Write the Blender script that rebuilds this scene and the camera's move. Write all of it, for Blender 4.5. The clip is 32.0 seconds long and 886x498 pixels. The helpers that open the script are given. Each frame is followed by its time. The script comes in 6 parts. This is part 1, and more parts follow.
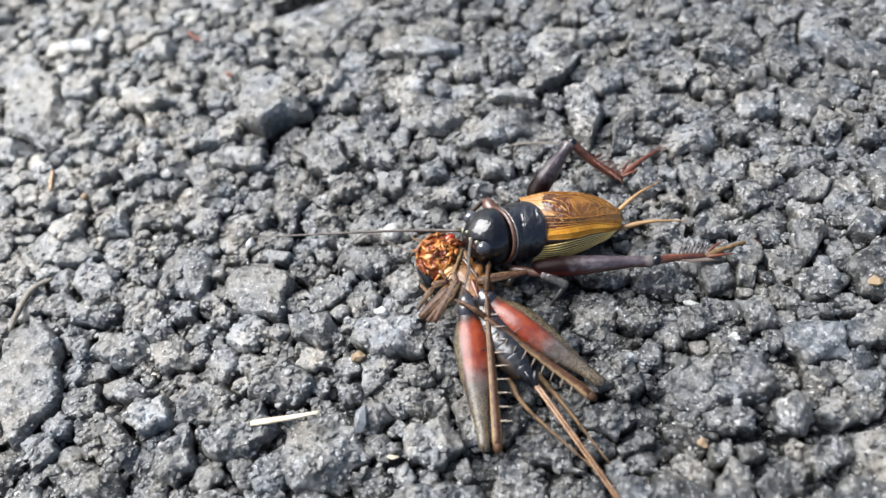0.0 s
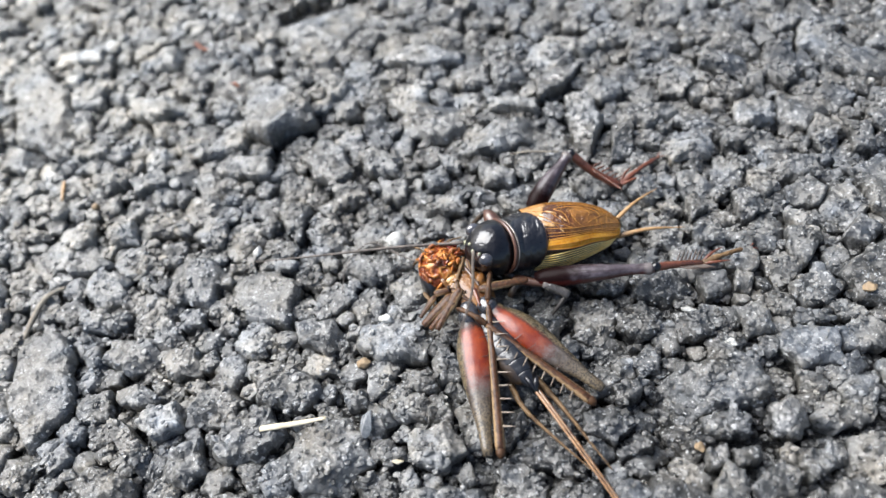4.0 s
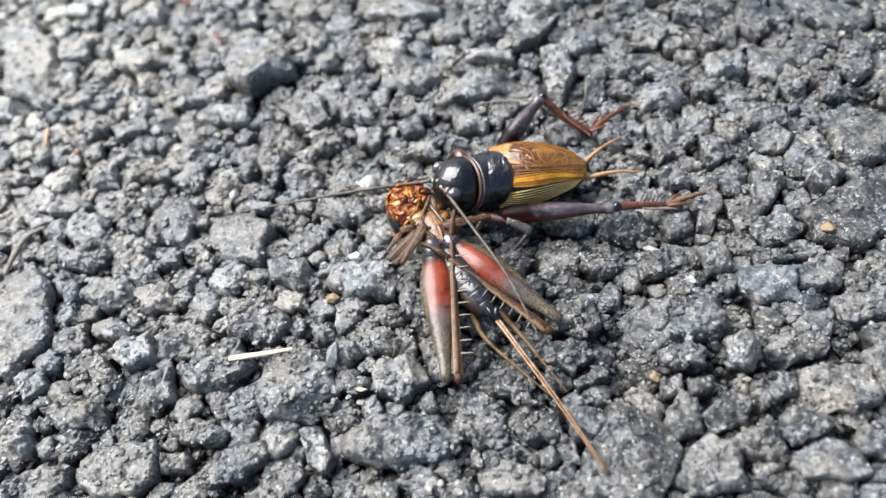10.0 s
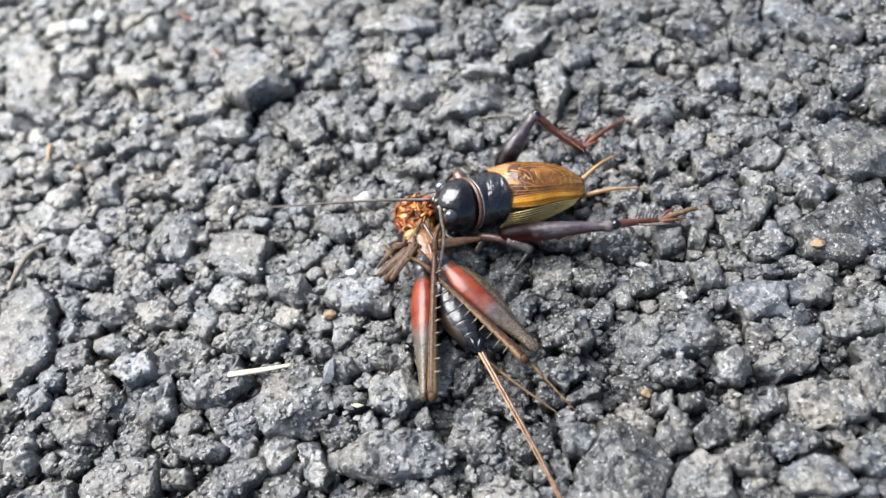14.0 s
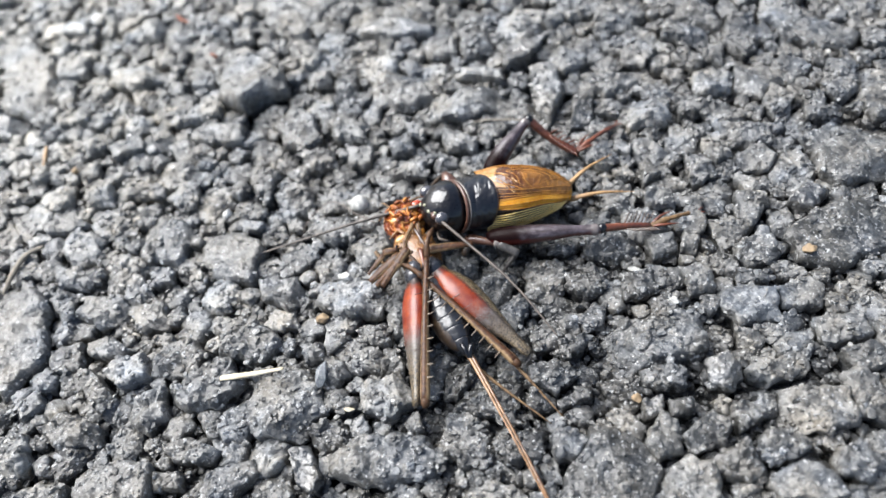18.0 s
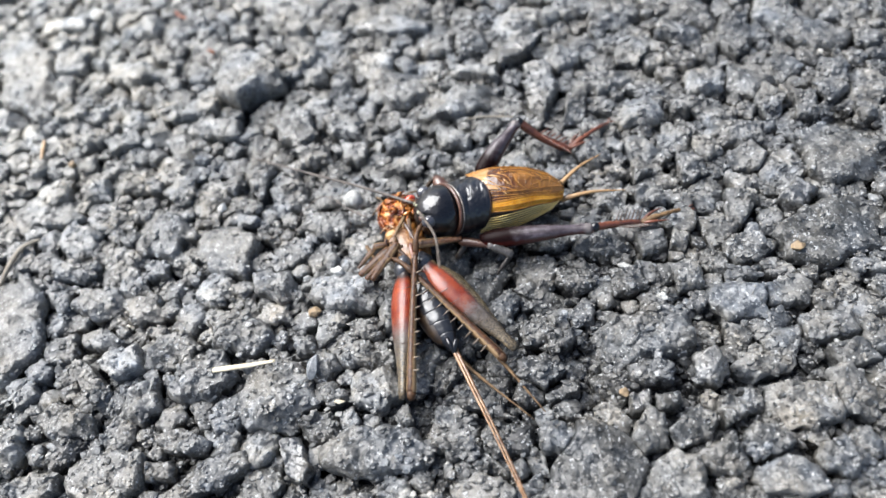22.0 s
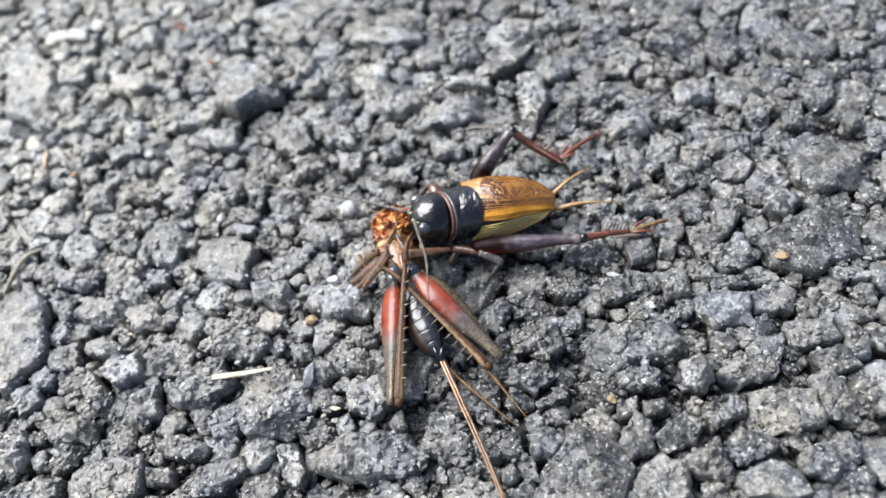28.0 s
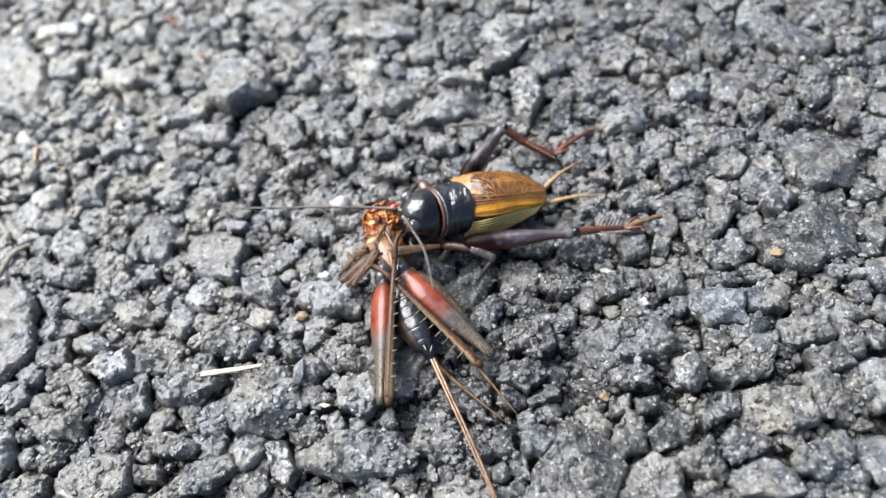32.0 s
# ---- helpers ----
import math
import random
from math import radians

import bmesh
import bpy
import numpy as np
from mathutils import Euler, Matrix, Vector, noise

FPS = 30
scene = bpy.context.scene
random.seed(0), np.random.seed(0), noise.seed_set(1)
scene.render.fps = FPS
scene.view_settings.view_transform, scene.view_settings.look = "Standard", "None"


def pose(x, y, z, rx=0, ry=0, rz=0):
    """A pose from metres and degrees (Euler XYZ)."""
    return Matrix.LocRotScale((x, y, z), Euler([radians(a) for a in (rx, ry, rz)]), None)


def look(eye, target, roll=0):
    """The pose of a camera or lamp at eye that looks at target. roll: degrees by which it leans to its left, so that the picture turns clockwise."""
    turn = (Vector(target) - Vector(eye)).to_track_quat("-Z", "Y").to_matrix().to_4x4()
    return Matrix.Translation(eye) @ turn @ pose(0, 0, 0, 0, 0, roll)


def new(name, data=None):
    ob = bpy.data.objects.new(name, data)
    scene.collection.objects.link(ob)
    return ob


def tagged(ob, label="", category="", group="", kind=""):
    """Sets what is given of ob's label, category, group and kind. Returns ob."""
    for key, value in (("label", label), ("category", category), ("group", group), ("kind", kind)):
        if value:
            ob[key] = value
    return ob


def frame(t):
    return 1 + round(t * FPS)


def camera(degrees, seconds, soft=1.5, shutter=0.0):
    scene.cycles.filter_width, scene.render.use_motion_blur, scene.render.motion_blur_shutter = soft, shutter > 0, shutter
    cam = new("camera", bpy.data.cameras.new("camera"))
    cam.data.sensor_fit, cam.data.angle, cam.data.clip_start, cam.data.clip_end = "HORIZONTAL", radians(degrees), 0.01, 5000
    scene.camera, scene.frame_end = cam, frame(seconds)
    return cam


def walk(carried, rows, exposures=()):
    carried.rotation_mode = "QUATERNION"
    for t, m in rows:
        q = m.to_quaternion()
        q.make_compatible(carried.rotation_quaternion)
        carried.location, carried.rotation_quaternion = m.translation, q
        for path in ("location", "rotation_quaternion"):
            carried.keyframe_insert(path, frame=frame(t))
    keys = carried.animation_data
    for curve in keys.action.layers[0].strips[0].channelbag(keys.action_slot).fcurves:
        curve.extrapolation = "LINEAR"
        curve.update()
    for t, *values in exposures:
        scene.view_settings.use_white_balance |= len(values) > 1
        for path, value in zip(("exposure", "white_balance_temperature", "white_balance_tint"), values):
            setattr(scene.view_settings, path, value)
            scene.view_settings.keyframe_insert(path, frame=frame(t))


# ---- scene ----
MM = 0.001  # lengths below are written in millimetres

# ---- camera ----
cam = camera(63.0, 32.0, soft=1.5)
cam.data.dof.use_dof, cam.data.dof.focus_distance, cam.data.dof.aperture_fstop = True, 0.100, 15.0
PATH = [
    (0, (0.74, -0.90, 89.19), (-9.56, 55.57, 7.31), -12.37),
    (0.5, (0.22, -0.94, 90.49), (-9.98, 55.42, 8.52), -12.44),
    (1, (0.91, -0.97, 90.78), (-9.68, 55.31, 8.80), -12.94),
    (1.5, (0.45, -1.01, 90.87), (-10.25, 55.46, 9.03), -13.00),
    (2, (0.58, -0.94, 90.13), (-10.06, 55.54, 8.29), -12.94),
    (2.5, (0.64, -0.96, 90.36), (-10.18, 55.12, 8.28), -12.99),
    (3, (1.35, -0.57, 91.46), (-9.56, 55.52, 9.39), -13.24),
    (3.5, (1.57, -0.92, 92.00), (-9.59, 55.23, 10.01), -13.47),
    (5.5, (1.78, -0.71, 91.79), (-9.39, 55.32, 9.72), -13.51),
    (6, (2.00, -0.71, 92.77), (-9.38, 55.23, 10.67), -13.83),
    (6.5, (1.77, -1.05, 92.77), (-9.64, 55.01, 10.75), -13.77),
    (7, (2.03, -0.79, 92.62), (-9.63, 55.35, 10.69), -14.08),
    (7.5, (1.93, -0.98, 92.91), (-9.80, 55.03, 10.90), -14.01),
    (8, (2.75, -0.82, 94.00), (-8.79, 55.17, 11.95), -13.87),
    (8.5, (3.76, -2.29, 93.00), (-7.77, 53.88, 11.06), -13.79),
    (9, (4.76, -5.85, 91.30), (-6.81, 50.36, 9.41), -13.46),
    (9.5, (6.19, -7.96, 89.62), (-5.75, 47.61, 7.34), -13.53),
    (10, (6.49, -8.43, 88.73), (-5.34, 46.84, 6.24), -13.40),
    (10.5, (7.19, -7.35, 89.74), (-4.73, 47.43, 6.93), -13.73),
    (11, (7.26, -8.08, 90.43), (-4.87, 46.94, 7.82), -13.88),
    (11.5, (7.39, -7.25, 90.26), (-4.85, 47.62, 7.57), -14.11),
    (12, (7.20, -7.24, 89.69), (-4.99, 47.74, 7.05), -13.94),
    (12.5, (7.35, -7.15, 90.36), (-4.78, 47.55, 7.54), -13.84),
    (13, (7.83, -7.58, 90.41), (-4.22, 47.45, 7.78), -13.72),
    (13.5, (7.62, -7.19, 91.59), (-4.53, 47.62, 8.83), -14.01),
    (14, (8.08, -7.04, 91.34), (-4.27, 48.00, 8.76), -14.16),
    (14.5, (8.19, -7.23, 90.24), (-4.05, 47.96, 7.75), -13.85),
    (16.5, (9.00, -7.05, 91.82), (-3.63, 47.81, 9.17), -14.41),
    (17, (9.01, -7.08, 91.15), (-3.75, 48.06, 8.70), -14.31),
    (17.5, (9.35, -6.83, 91.14), (-3.32, 47.94, 8.43), -14.28),
    (18, (9.69, -6.57, 91.61), (-3.08, 48.44, 9.08), -14.40),
    (18.5, (9.50, -7.24, 92.08), (-3.45, 47.80, 9.60), -14.46),
    (19, (10.31, -7.08, 92.63), (-2.81, 47.87, 10.13), -14.66),
    (19.5, (10.22, -7.29, 92.47), (-2.93, 47.95, 10.16), -14.52),
    (20, (10.56, -7.59, 92.57), (-2.48, 47.43, 10.09), -14.28),
    (20.5, (10.68, -7.43, 93.36), (-2.51, 47.52, 10.85), -14.54),
    (21, (10.35, -7.74, 93.56), (-2.84, 47.25, 11.09), -14.51),
    (21.5, (11.03, -6.95, 92.63), (-2.09, 47.75, 9.95), -14.65),
    (22, (11.33, -7.67, 91.69), (-1.76, 47.35, 9.22), -14.24),
    (22.5, (11.24, -7.22, 93.23), (-1.66, 47.44, 10.49), -14.15),
    (23, (12.01, -7.19, 93.79), (-0.94, 47.90, 11.34), -14.32),
    (23.5, (12.48, -6.71, 93.72), (-0.41, 48.28, 11.19), -14.42),
    (24, (13.14, -6.64, 93.90), (0.18, 48.14, 11.25), -14.49),
    (24.5, (12.54, -6.96, 93.04), (-0.42, 48.15, 10.61), -14.16),
    (25, (12.34, -6.85, 93.35), (-0.61, 47.83, 10.64), -14.21),
    (25.5, (12.53, -6.92, 93.54), (-0.39, 47.87, 10.89), -14.33),
    (27.5, (12.75, -6.99, 93.81), (-0.47, 47.48, 11.00), -14.58),
    (28, (12.87, -7.79, 94.57), (-0.35, 47.15, 12.07), -14.47),
    (28.5, (13.48, -7.06, 94.47), (0.18, 47.70, 11.86), -14.72),
    (29, (13.24, -6.98, 94.54), (0.08, 47.95, 12.02), -14.57),
    (29.5, (13.27, -7.30, 93.62), (-0.03, 47.67, 11.14), -14.49),
    (30, (13.63, -7.68, 94.48), (0.53, 47.28, 11.97), -14.31),
    (30.5, (13.61, -7.73, 94.35), (0.35, 47.05, 11.75), -14.45),
    (31, (13.81, -7.65, 93.60), (0.43, 47.11, 10.99), -14.69),
    (31.5, (13.57, -7.05, 93.70), (0.44, 47.63, 11.01), -14.47),
    (32, (13.65, -7.56, 93.32), (0.66, 47.26, 10.70), -14.15),
]


def mm(p):
    return tuple(MM * v for v in p)


walk(cam, [(t, look(mm(eye), mm(target), roll)) for t, eye, target, roll in PATH],
     exposures=[(0.0, 0.85, 6440, 10), (8.0, 0.86, 6450, 10), (12.0, 0.95, 6450, 10), (32.0, 0.93, 6410, 10)])

# ---- light: bright haze, the sun behind thin cloud beyond the upper left ----
SUN_AZ, SUN_EL = -60.0, 50.0
world = bpy.data.worlds.new("sky")
scene.world = world
world.use_nodes = True
wn = world.node_tree.nodes
sky = wn.new("ShaderNodeTexSky")
sky.sky_type, sky.sun_disc = "NISHITA", False
sky.sun_elevation, sky.sun_rotation = radians(SUN_EL), radians(SUN_AZ)
sky.air_density, sky.dust_density, sky.ozone_density = 1.0, 4.0, 1.0
wn["Background"].inputs["Strength"].default_value = 0.10
world.node_tree.links.new(sky.outputs[0], wn["Background"].inputs["Color"])
sun = new("sun", bpy.data.lights.new("sun", "SUN"))
sun.data.energy, sun.data.angle, sun.data.color = 4.8, radians(52), (0.968, 0.985, 1.0)
toward = Vector((math.sin(radians(SUN_AZ)) * math.cos(radians(SUN_EL)), math.cos(radians(SUN_AZ)) * math.cos(radians(SUN_EL)), math.sin(radians(SUN_EL))))
sun.matrix_world = look(toward, (0, 0, 0))


# ---- materials ----
class Mat:
    """A node material with short calls."""

    def __init__(self, name):
        self.m = bpy.data.materials.new(name)
        self.m.use_nodes = True
        self.t = self.m.node_tree
        self.p = self.t.nodes["Principled BSDF"]

    def n(self, kind, **inputs):
        node = self.t.nodes.new("ShaderNode" + kind)
        for k, v in inputs.items():
            self.put(node.inputs[k.replace("_", " ")], v)
        return node

    def put(self, socket, v):
        if isinstance(v, bpy.types.NodeSocket):
            self.t.links.new(v, socket)
        else:
            socket.default_value = v

    def math(self, op, a, b=0.0, clamp=False):
        node = self.t.nodes.new("ShaderNodeMath")
        node.operation, node.use_clamp = op, clamp
        self.put(node.inputs[0], a)
        self.put(node.inputs[1], b)
        return node.outputs[0]

    def ramp(self, v, *stops):
        node = self.t.nodes.new("ShaderNodeValToRGB")
        e = node.color_ramp.elements
        while len(e) < len(stops):
            e.new(0.5)
        for el, (at, c) in zip(e, stops):
            el.position = at
            el.color = (c, c, c, 1) if isinstance(c, (int, float)) else (*c, 1)
        self.put(node.inputs[0], v)
        return node.outputs[0]

    def mix(self, f, a, b, blend="MIX"):
        node = self.t.nodes.new("ShaderNodeMix")
        node.data_type, node.blend_type = "RGBA", blend
        self.put(node.inputs[0], f)
        for s, v in ((node.inputs[6], a), (node.inputs[7], b)):
            self.put(s, v if isinstance(v, bpy.types.NodeSocket) else (*v, 1))
        return node.outputs[2]

    def coords(self, which, scale=1.0):
        """which: Position (in the world), Object or Generated; metres become millimetres."""
        src = self.n("NewGeometry").outputs["Position"] if which == "Position" else self.n("TexCoord").outputs[which]
        k = scale if which == "Generated" else 1000.0 * scale
        v = self.t.nodes.new("ShaderNodeVectorMath")
        v.operation = "SCALE"
        self.put(v.inputs[0], src)
        v.inputs["Scale"].default_value = k
        return v.outputs[0]

    def noise(self, vec, scale, detail=3.0, rough=0.6):
        return self.n("TexNoise", Vector=vec, Scale=scale, Detail=detail, Roughness=rough).outputs["Fac"]

    def voro(self, vec, scale, out="Distance", feature="F1"):
        node = self.n("TexVoronoi", Vector=vec, Scale=scale)
        node.feature = feature
        return node.outputs[out]

    def sep(self, vec):
        return self.n("SeparateXYZ", Vector=vec).outputs

    def bump(self, h, dist, strength=1.0, over=None):
        b = self.n("Bump", Height=h, Distance=dist * MM, Strength=strength)
        if over is not None:
            self.put(b.inputs["Normal"], over)
        return b.outputs[0]

    def done(self, color, rough, normal=None, **more):
        self.put(self.p.inputs["Base Color"], color if isinstance(color, bpy.types.NodeSocket) else (*color, 1))
        self.put(self.p.inputs["Roughness"], rough)
        if normal is not None:
            self.put(self.p.inputs["Normal"], normal)
        for k, v in more.items():
            self.put(self.p.inputs[k.replace("_", " ")], v)
        return self.m


def asphalt(name, source, low, high, film=0.0, gloss=0.6):
    """Worn asphalt chips: dusty bitumen with pale mineral grains."""
    a = Mat(name)
    v = a.coords("Position")
    if source == "object":
        rnd = a.n("ObjectInfo").outputs["Random"]
    elif source == "island":
        rnd = a.n("NewGeometry").outputs["Random Per Island"]
    else:
        rnd = a.noise(v, 0.3)
    base = a.ramp(rnd, (0.0, (low * 0.985, low * 0.995, low * 0.945)), (0.75, (high * 0.785, high * 0.79, high * 0.755)), (1.0, (high * 1.18, high * 1.18, high * 1.12)))
    patches = a.ramp(a.noise(v, 0.35, 2), (0.3, 0.62), (0.7, 1.35))
    grain = a.ramp(a.noise(v, 3.2, 4, 0.7), (0.3, 0.6), (0.72, 1.45))
    col = a.mix(1.0, base, patches, "MULTIPLY")
    # paler and warmer towards the upper left, darker far from it
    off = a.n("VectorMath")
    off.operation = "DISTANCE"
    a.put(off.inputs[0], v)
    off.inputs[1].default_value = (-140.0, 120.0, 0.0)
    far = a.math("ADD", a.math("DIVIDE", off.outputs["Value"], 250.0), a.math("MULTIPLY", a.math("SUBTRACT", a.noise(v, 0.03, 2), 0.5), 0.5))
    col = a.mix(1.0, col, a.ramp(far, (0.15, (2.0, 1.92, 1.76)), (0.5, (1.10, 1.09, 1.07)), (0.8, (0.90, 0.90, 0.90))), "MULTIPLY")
    col = a.mix(1.0, col, grain, "MULTIPLY")
    # shade round the crickets, painted into the colour with an uneven outline
    shade_dist = a.n("VectorMath")
    shade_dist.operation = "DISTANCE"
    a.put(shade_dist.inputs[0], v)
    shade_dist.inputs[1].default_value = (8.5, 40.0, 0.0)
    shade_edge = a.math("ADD", a.math("DIVIDE", shade_dist.outputs["Value"], 31.0), a.math("MULTIPLY", a.math("SUBTRACT", a.noise(v, 0.08, 3), 0.5), 1.2))
    col = a.mix(1.0, col, a.ramp(shade_edge, (0.35, 0.64), (0.9, 1.0)), "MULTIPLY")
    # brownish and olive stains of soil
    col = a.mix(a.ramp(a.noise(v, 0.22, 3), (0.5, 0.0), (0.72, 0.35)), col, a.mix(1.0, col, (1.25, 1.08, 0.82), "MULTIPLY"))
    col = a.mix(1.0, col, a.ramp(a.noise(v, 0.13, 2), (0.36, (1.08, 1.02, 0.94)), (0.5, (1.0, 1.0, 1.0)), (0.64, (0.90, 0.98, 1.12))), "MULTIPLY")
    # mineral grains of three sizes, each with its own tone
    warp = a.n("VectorMath")
    a.put(warp.inputs[0], v)
    a.put(warp.inputs[1], a.n("TexNoise", Vector=v, Scale=2.5, Detail=1.0).outputs["Color"])
    spots, lift = 0.0, 0.0
    for scale, share, size, chroma, k in ((1.0, 0.24, 0.30, 0, 0.85), (1.9, 0.38, 0.36, 1, 0.85), (3.8, 0.2, 0.40, 2, 0.4)):
        cell = a.voro(warp.outputs[0], scale)
        tone = a.sep(a.voro(warp.outputs[0], scale, "Color"))
        on = a.math("MULTIPLY", a.ramp(cell, (size - 0.06, 1.0), (size + 0.06, 0.0)), a.math("LESS_THAN", tone[chroma], share))
        hue = a.ramp(tone[(chroma + 1) % 3], (0.0, (0.11, 0.10, 0.085)), (0.3, (0.20, 0.195, 0.18)), (0.6, (0.28, 0.282, 0.275)), (0.92, (0.43, 0.435, 0.43)))
        col = a.mix(a.math("MULTIPLY", on, k * (1 - 0.7 * film)), col, hue)
        spots = a.math("MAXIMUM", spots, on)
        lift = a.math("ADD", lift, a.math("MULTIPLY", on, a.math("MULTIPLY", a.math("SUBTRACT", size + 0.06, cell), 1.0 / scale)))
    relief = a.math("ADD", a.math("MULTIPLY", a.noise(v, 2.6, 4, 0.65), 0.5), a.math("MULTIPLY", lift, 1.6))
    # each grain has its own facet and polish
    tilt = a.n("VectorMath")
    tilt.operation = "MULTIPLY_ADD"
    a.put(tilt.inputs[0], a.voro(v, 2.4, "Color"))
    tilt.inputs[1].default_value, tilt.inputs[2].default_value = (0.46, 0.46, 0.46), (-0.23, -0.23, -0.23)
    slab = a.n("VectorMath")
    slab.operation = "MULTIPLY_ADD"
    a.put(slab.inputs[0], a.voro(warp.outputs[0], 0.8, "Color"))
    slab.inputs[1].default_value, slab.inputs[2].default_value = (0.62, 0.62, 0.62), (-0.31, -0.31, -0.31)
    both = a.n("VectorMath")
    a.put(both.inputs[0], tilt.outputs[0])
    a.put(both.inputs[1], slab.outputs[0])
    face = a.n("VectorMath")
    a.put(face.inputs[0], a.n("NewGeometry").outputs["Normal"])
    a.put(face.inputs[1], both.outputs[0])
    unit = a.n("VectorMath")
    unit.operation = "NORMALIZE"
    a.put(unit.inputs[0], face.outputs[0])
    polish = a.sep(a.voro(v, 2.4, "Color"))[2]
    rough = a.math("ADD", -0.1 * film, a.ramp(polish, (0.35, -0.06), (0.9, 0.16)))
    rough = a.math("ADD", rough, a.ramp(a.noise(v, 0.6, 3), (0.32, 0.27), (0.68, 0.56)))
    rough = a.math("SUBTRACT", rough, a.math("MULTIPLY", spots, 0.06))
    return a.done(col, rough, a.bump(relief, 0.24, 1.0, unit.outputs[0]), Specular_IOR_Level=gloss, IOR=1.6)


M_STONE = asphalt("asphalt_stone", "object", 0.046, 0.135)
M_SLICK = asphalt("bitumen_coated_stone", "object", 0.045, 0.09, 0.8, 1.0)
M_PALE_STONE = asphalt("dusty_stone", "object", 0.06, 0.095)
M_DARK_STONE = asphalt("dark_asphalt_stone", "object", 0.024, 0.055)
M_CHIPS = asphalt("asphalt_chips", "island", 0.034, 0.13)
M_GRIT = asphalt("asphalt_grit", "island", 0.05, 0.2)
# bitumen in the gaps, its colour darkened further to deepen their shade
M_BED = asphalt("shaded_bitumen_bed", "noise", 0.007, 0.016, 1.0, 0.3)
M_DEEP = asphalt("shaded_bitumen_chippings", "island", 0.012, 0.052, 0.5, 0.6)


def chitin(name, color, rough=0.2, tint=None, grain=4.0, lift=0.02, coat=0.4, polish=0.16, sag=0.10, gloss=0.5):
    """Insect shell: glossy, faintly pitted, mottled towards a second colour."""
    a = Mat(name)
    v = a.coords("Object")
    n1 = a.noise(v, 0.9, 3)
    col = a.mix(a.ramp(n1, (0.35, 0.0), (0.7, 1.0)), color, tint or tuple(1.7 * c for c in color))
    fine = a.noise(v, grain, 3)
    r = a.ramp(fine, (0.3, rough * 0.8), (0.7, rough * 1.5))
    soft = a.bump(a.noise(v, 0.45, 2), sag, 0.6)
    return a.done(col, r, a.bump(fine, lift, 0.8, soft), Coat_Weight=coat, Coat_Roughness=polish, Coat_Normal=soft, Specular_IOR_Level=gloss)


M_BLACK = chitin("black_shell", (0.002, 0.002, 0.003), 0.32, (0.004, 0.004, 0.006), 3.0, 0.004, 0.9, 0.04, 0.4, 0.2)


def pronotum_shell():
    """Black, polished, with cross wrinkles and shallow pits."""
    a = Mat("black_pronotum")
    v = a.coords("Object")
    squeeze = a.n("Mapping", Vector=v)
    squeeze.inputs["Scale"].default_value = (1.0, 0.35, 0.35)
    wrinkle = a.noise(squeeze.outputs[0], 0.75, 2, 0.5)
    pits = a.ramp(a.voro(v, 1.0), (0.1, 0.0), (0.45, 1.0))
    fine = a.noise(v, 4.0, 2)
    relief = a.math("ADD", a.math("MULTIPLY", wrinkle, 1.0), a.math("MULTIPLY", pits, 0.12))
    lumps = a.bump(relief, 0.44, 0.9)
    col = a.mix(a.ramp(wrinkle, (0.35, 0.0), (0.7, 1.0)), (0.003, 0.003, 0.005), (0.007, 0.008, 0.011))
    return a.done(col, a.ramp(fine, (0.3, 0.26), (0.7, 0.42)), a.bump(fine, 0.02, 0.6, lumps), Coat_Weight=1.0, Coat_Roughness=0.07, Coat_Normal=lumps, Specular_IOR_Level=0.3)


M_PRON = pronotum_shell()
M_RIM = chitin("silvery_rim", (0.10, 0.085, 0.075), 0.2, (0.24, 0.21, 0.19), 3.0, 0.03, 0.5, 0.1)
M_COLLAR = chitin("brown_rim", (0.05, 0.017, 0.010), 0.35, (0.10, 0.05, 0.032))
M_BELLY = chitin("dark_belly", (0.014, 0.010, 0.008), 0.33, (0.045, 0.026, 0.012))
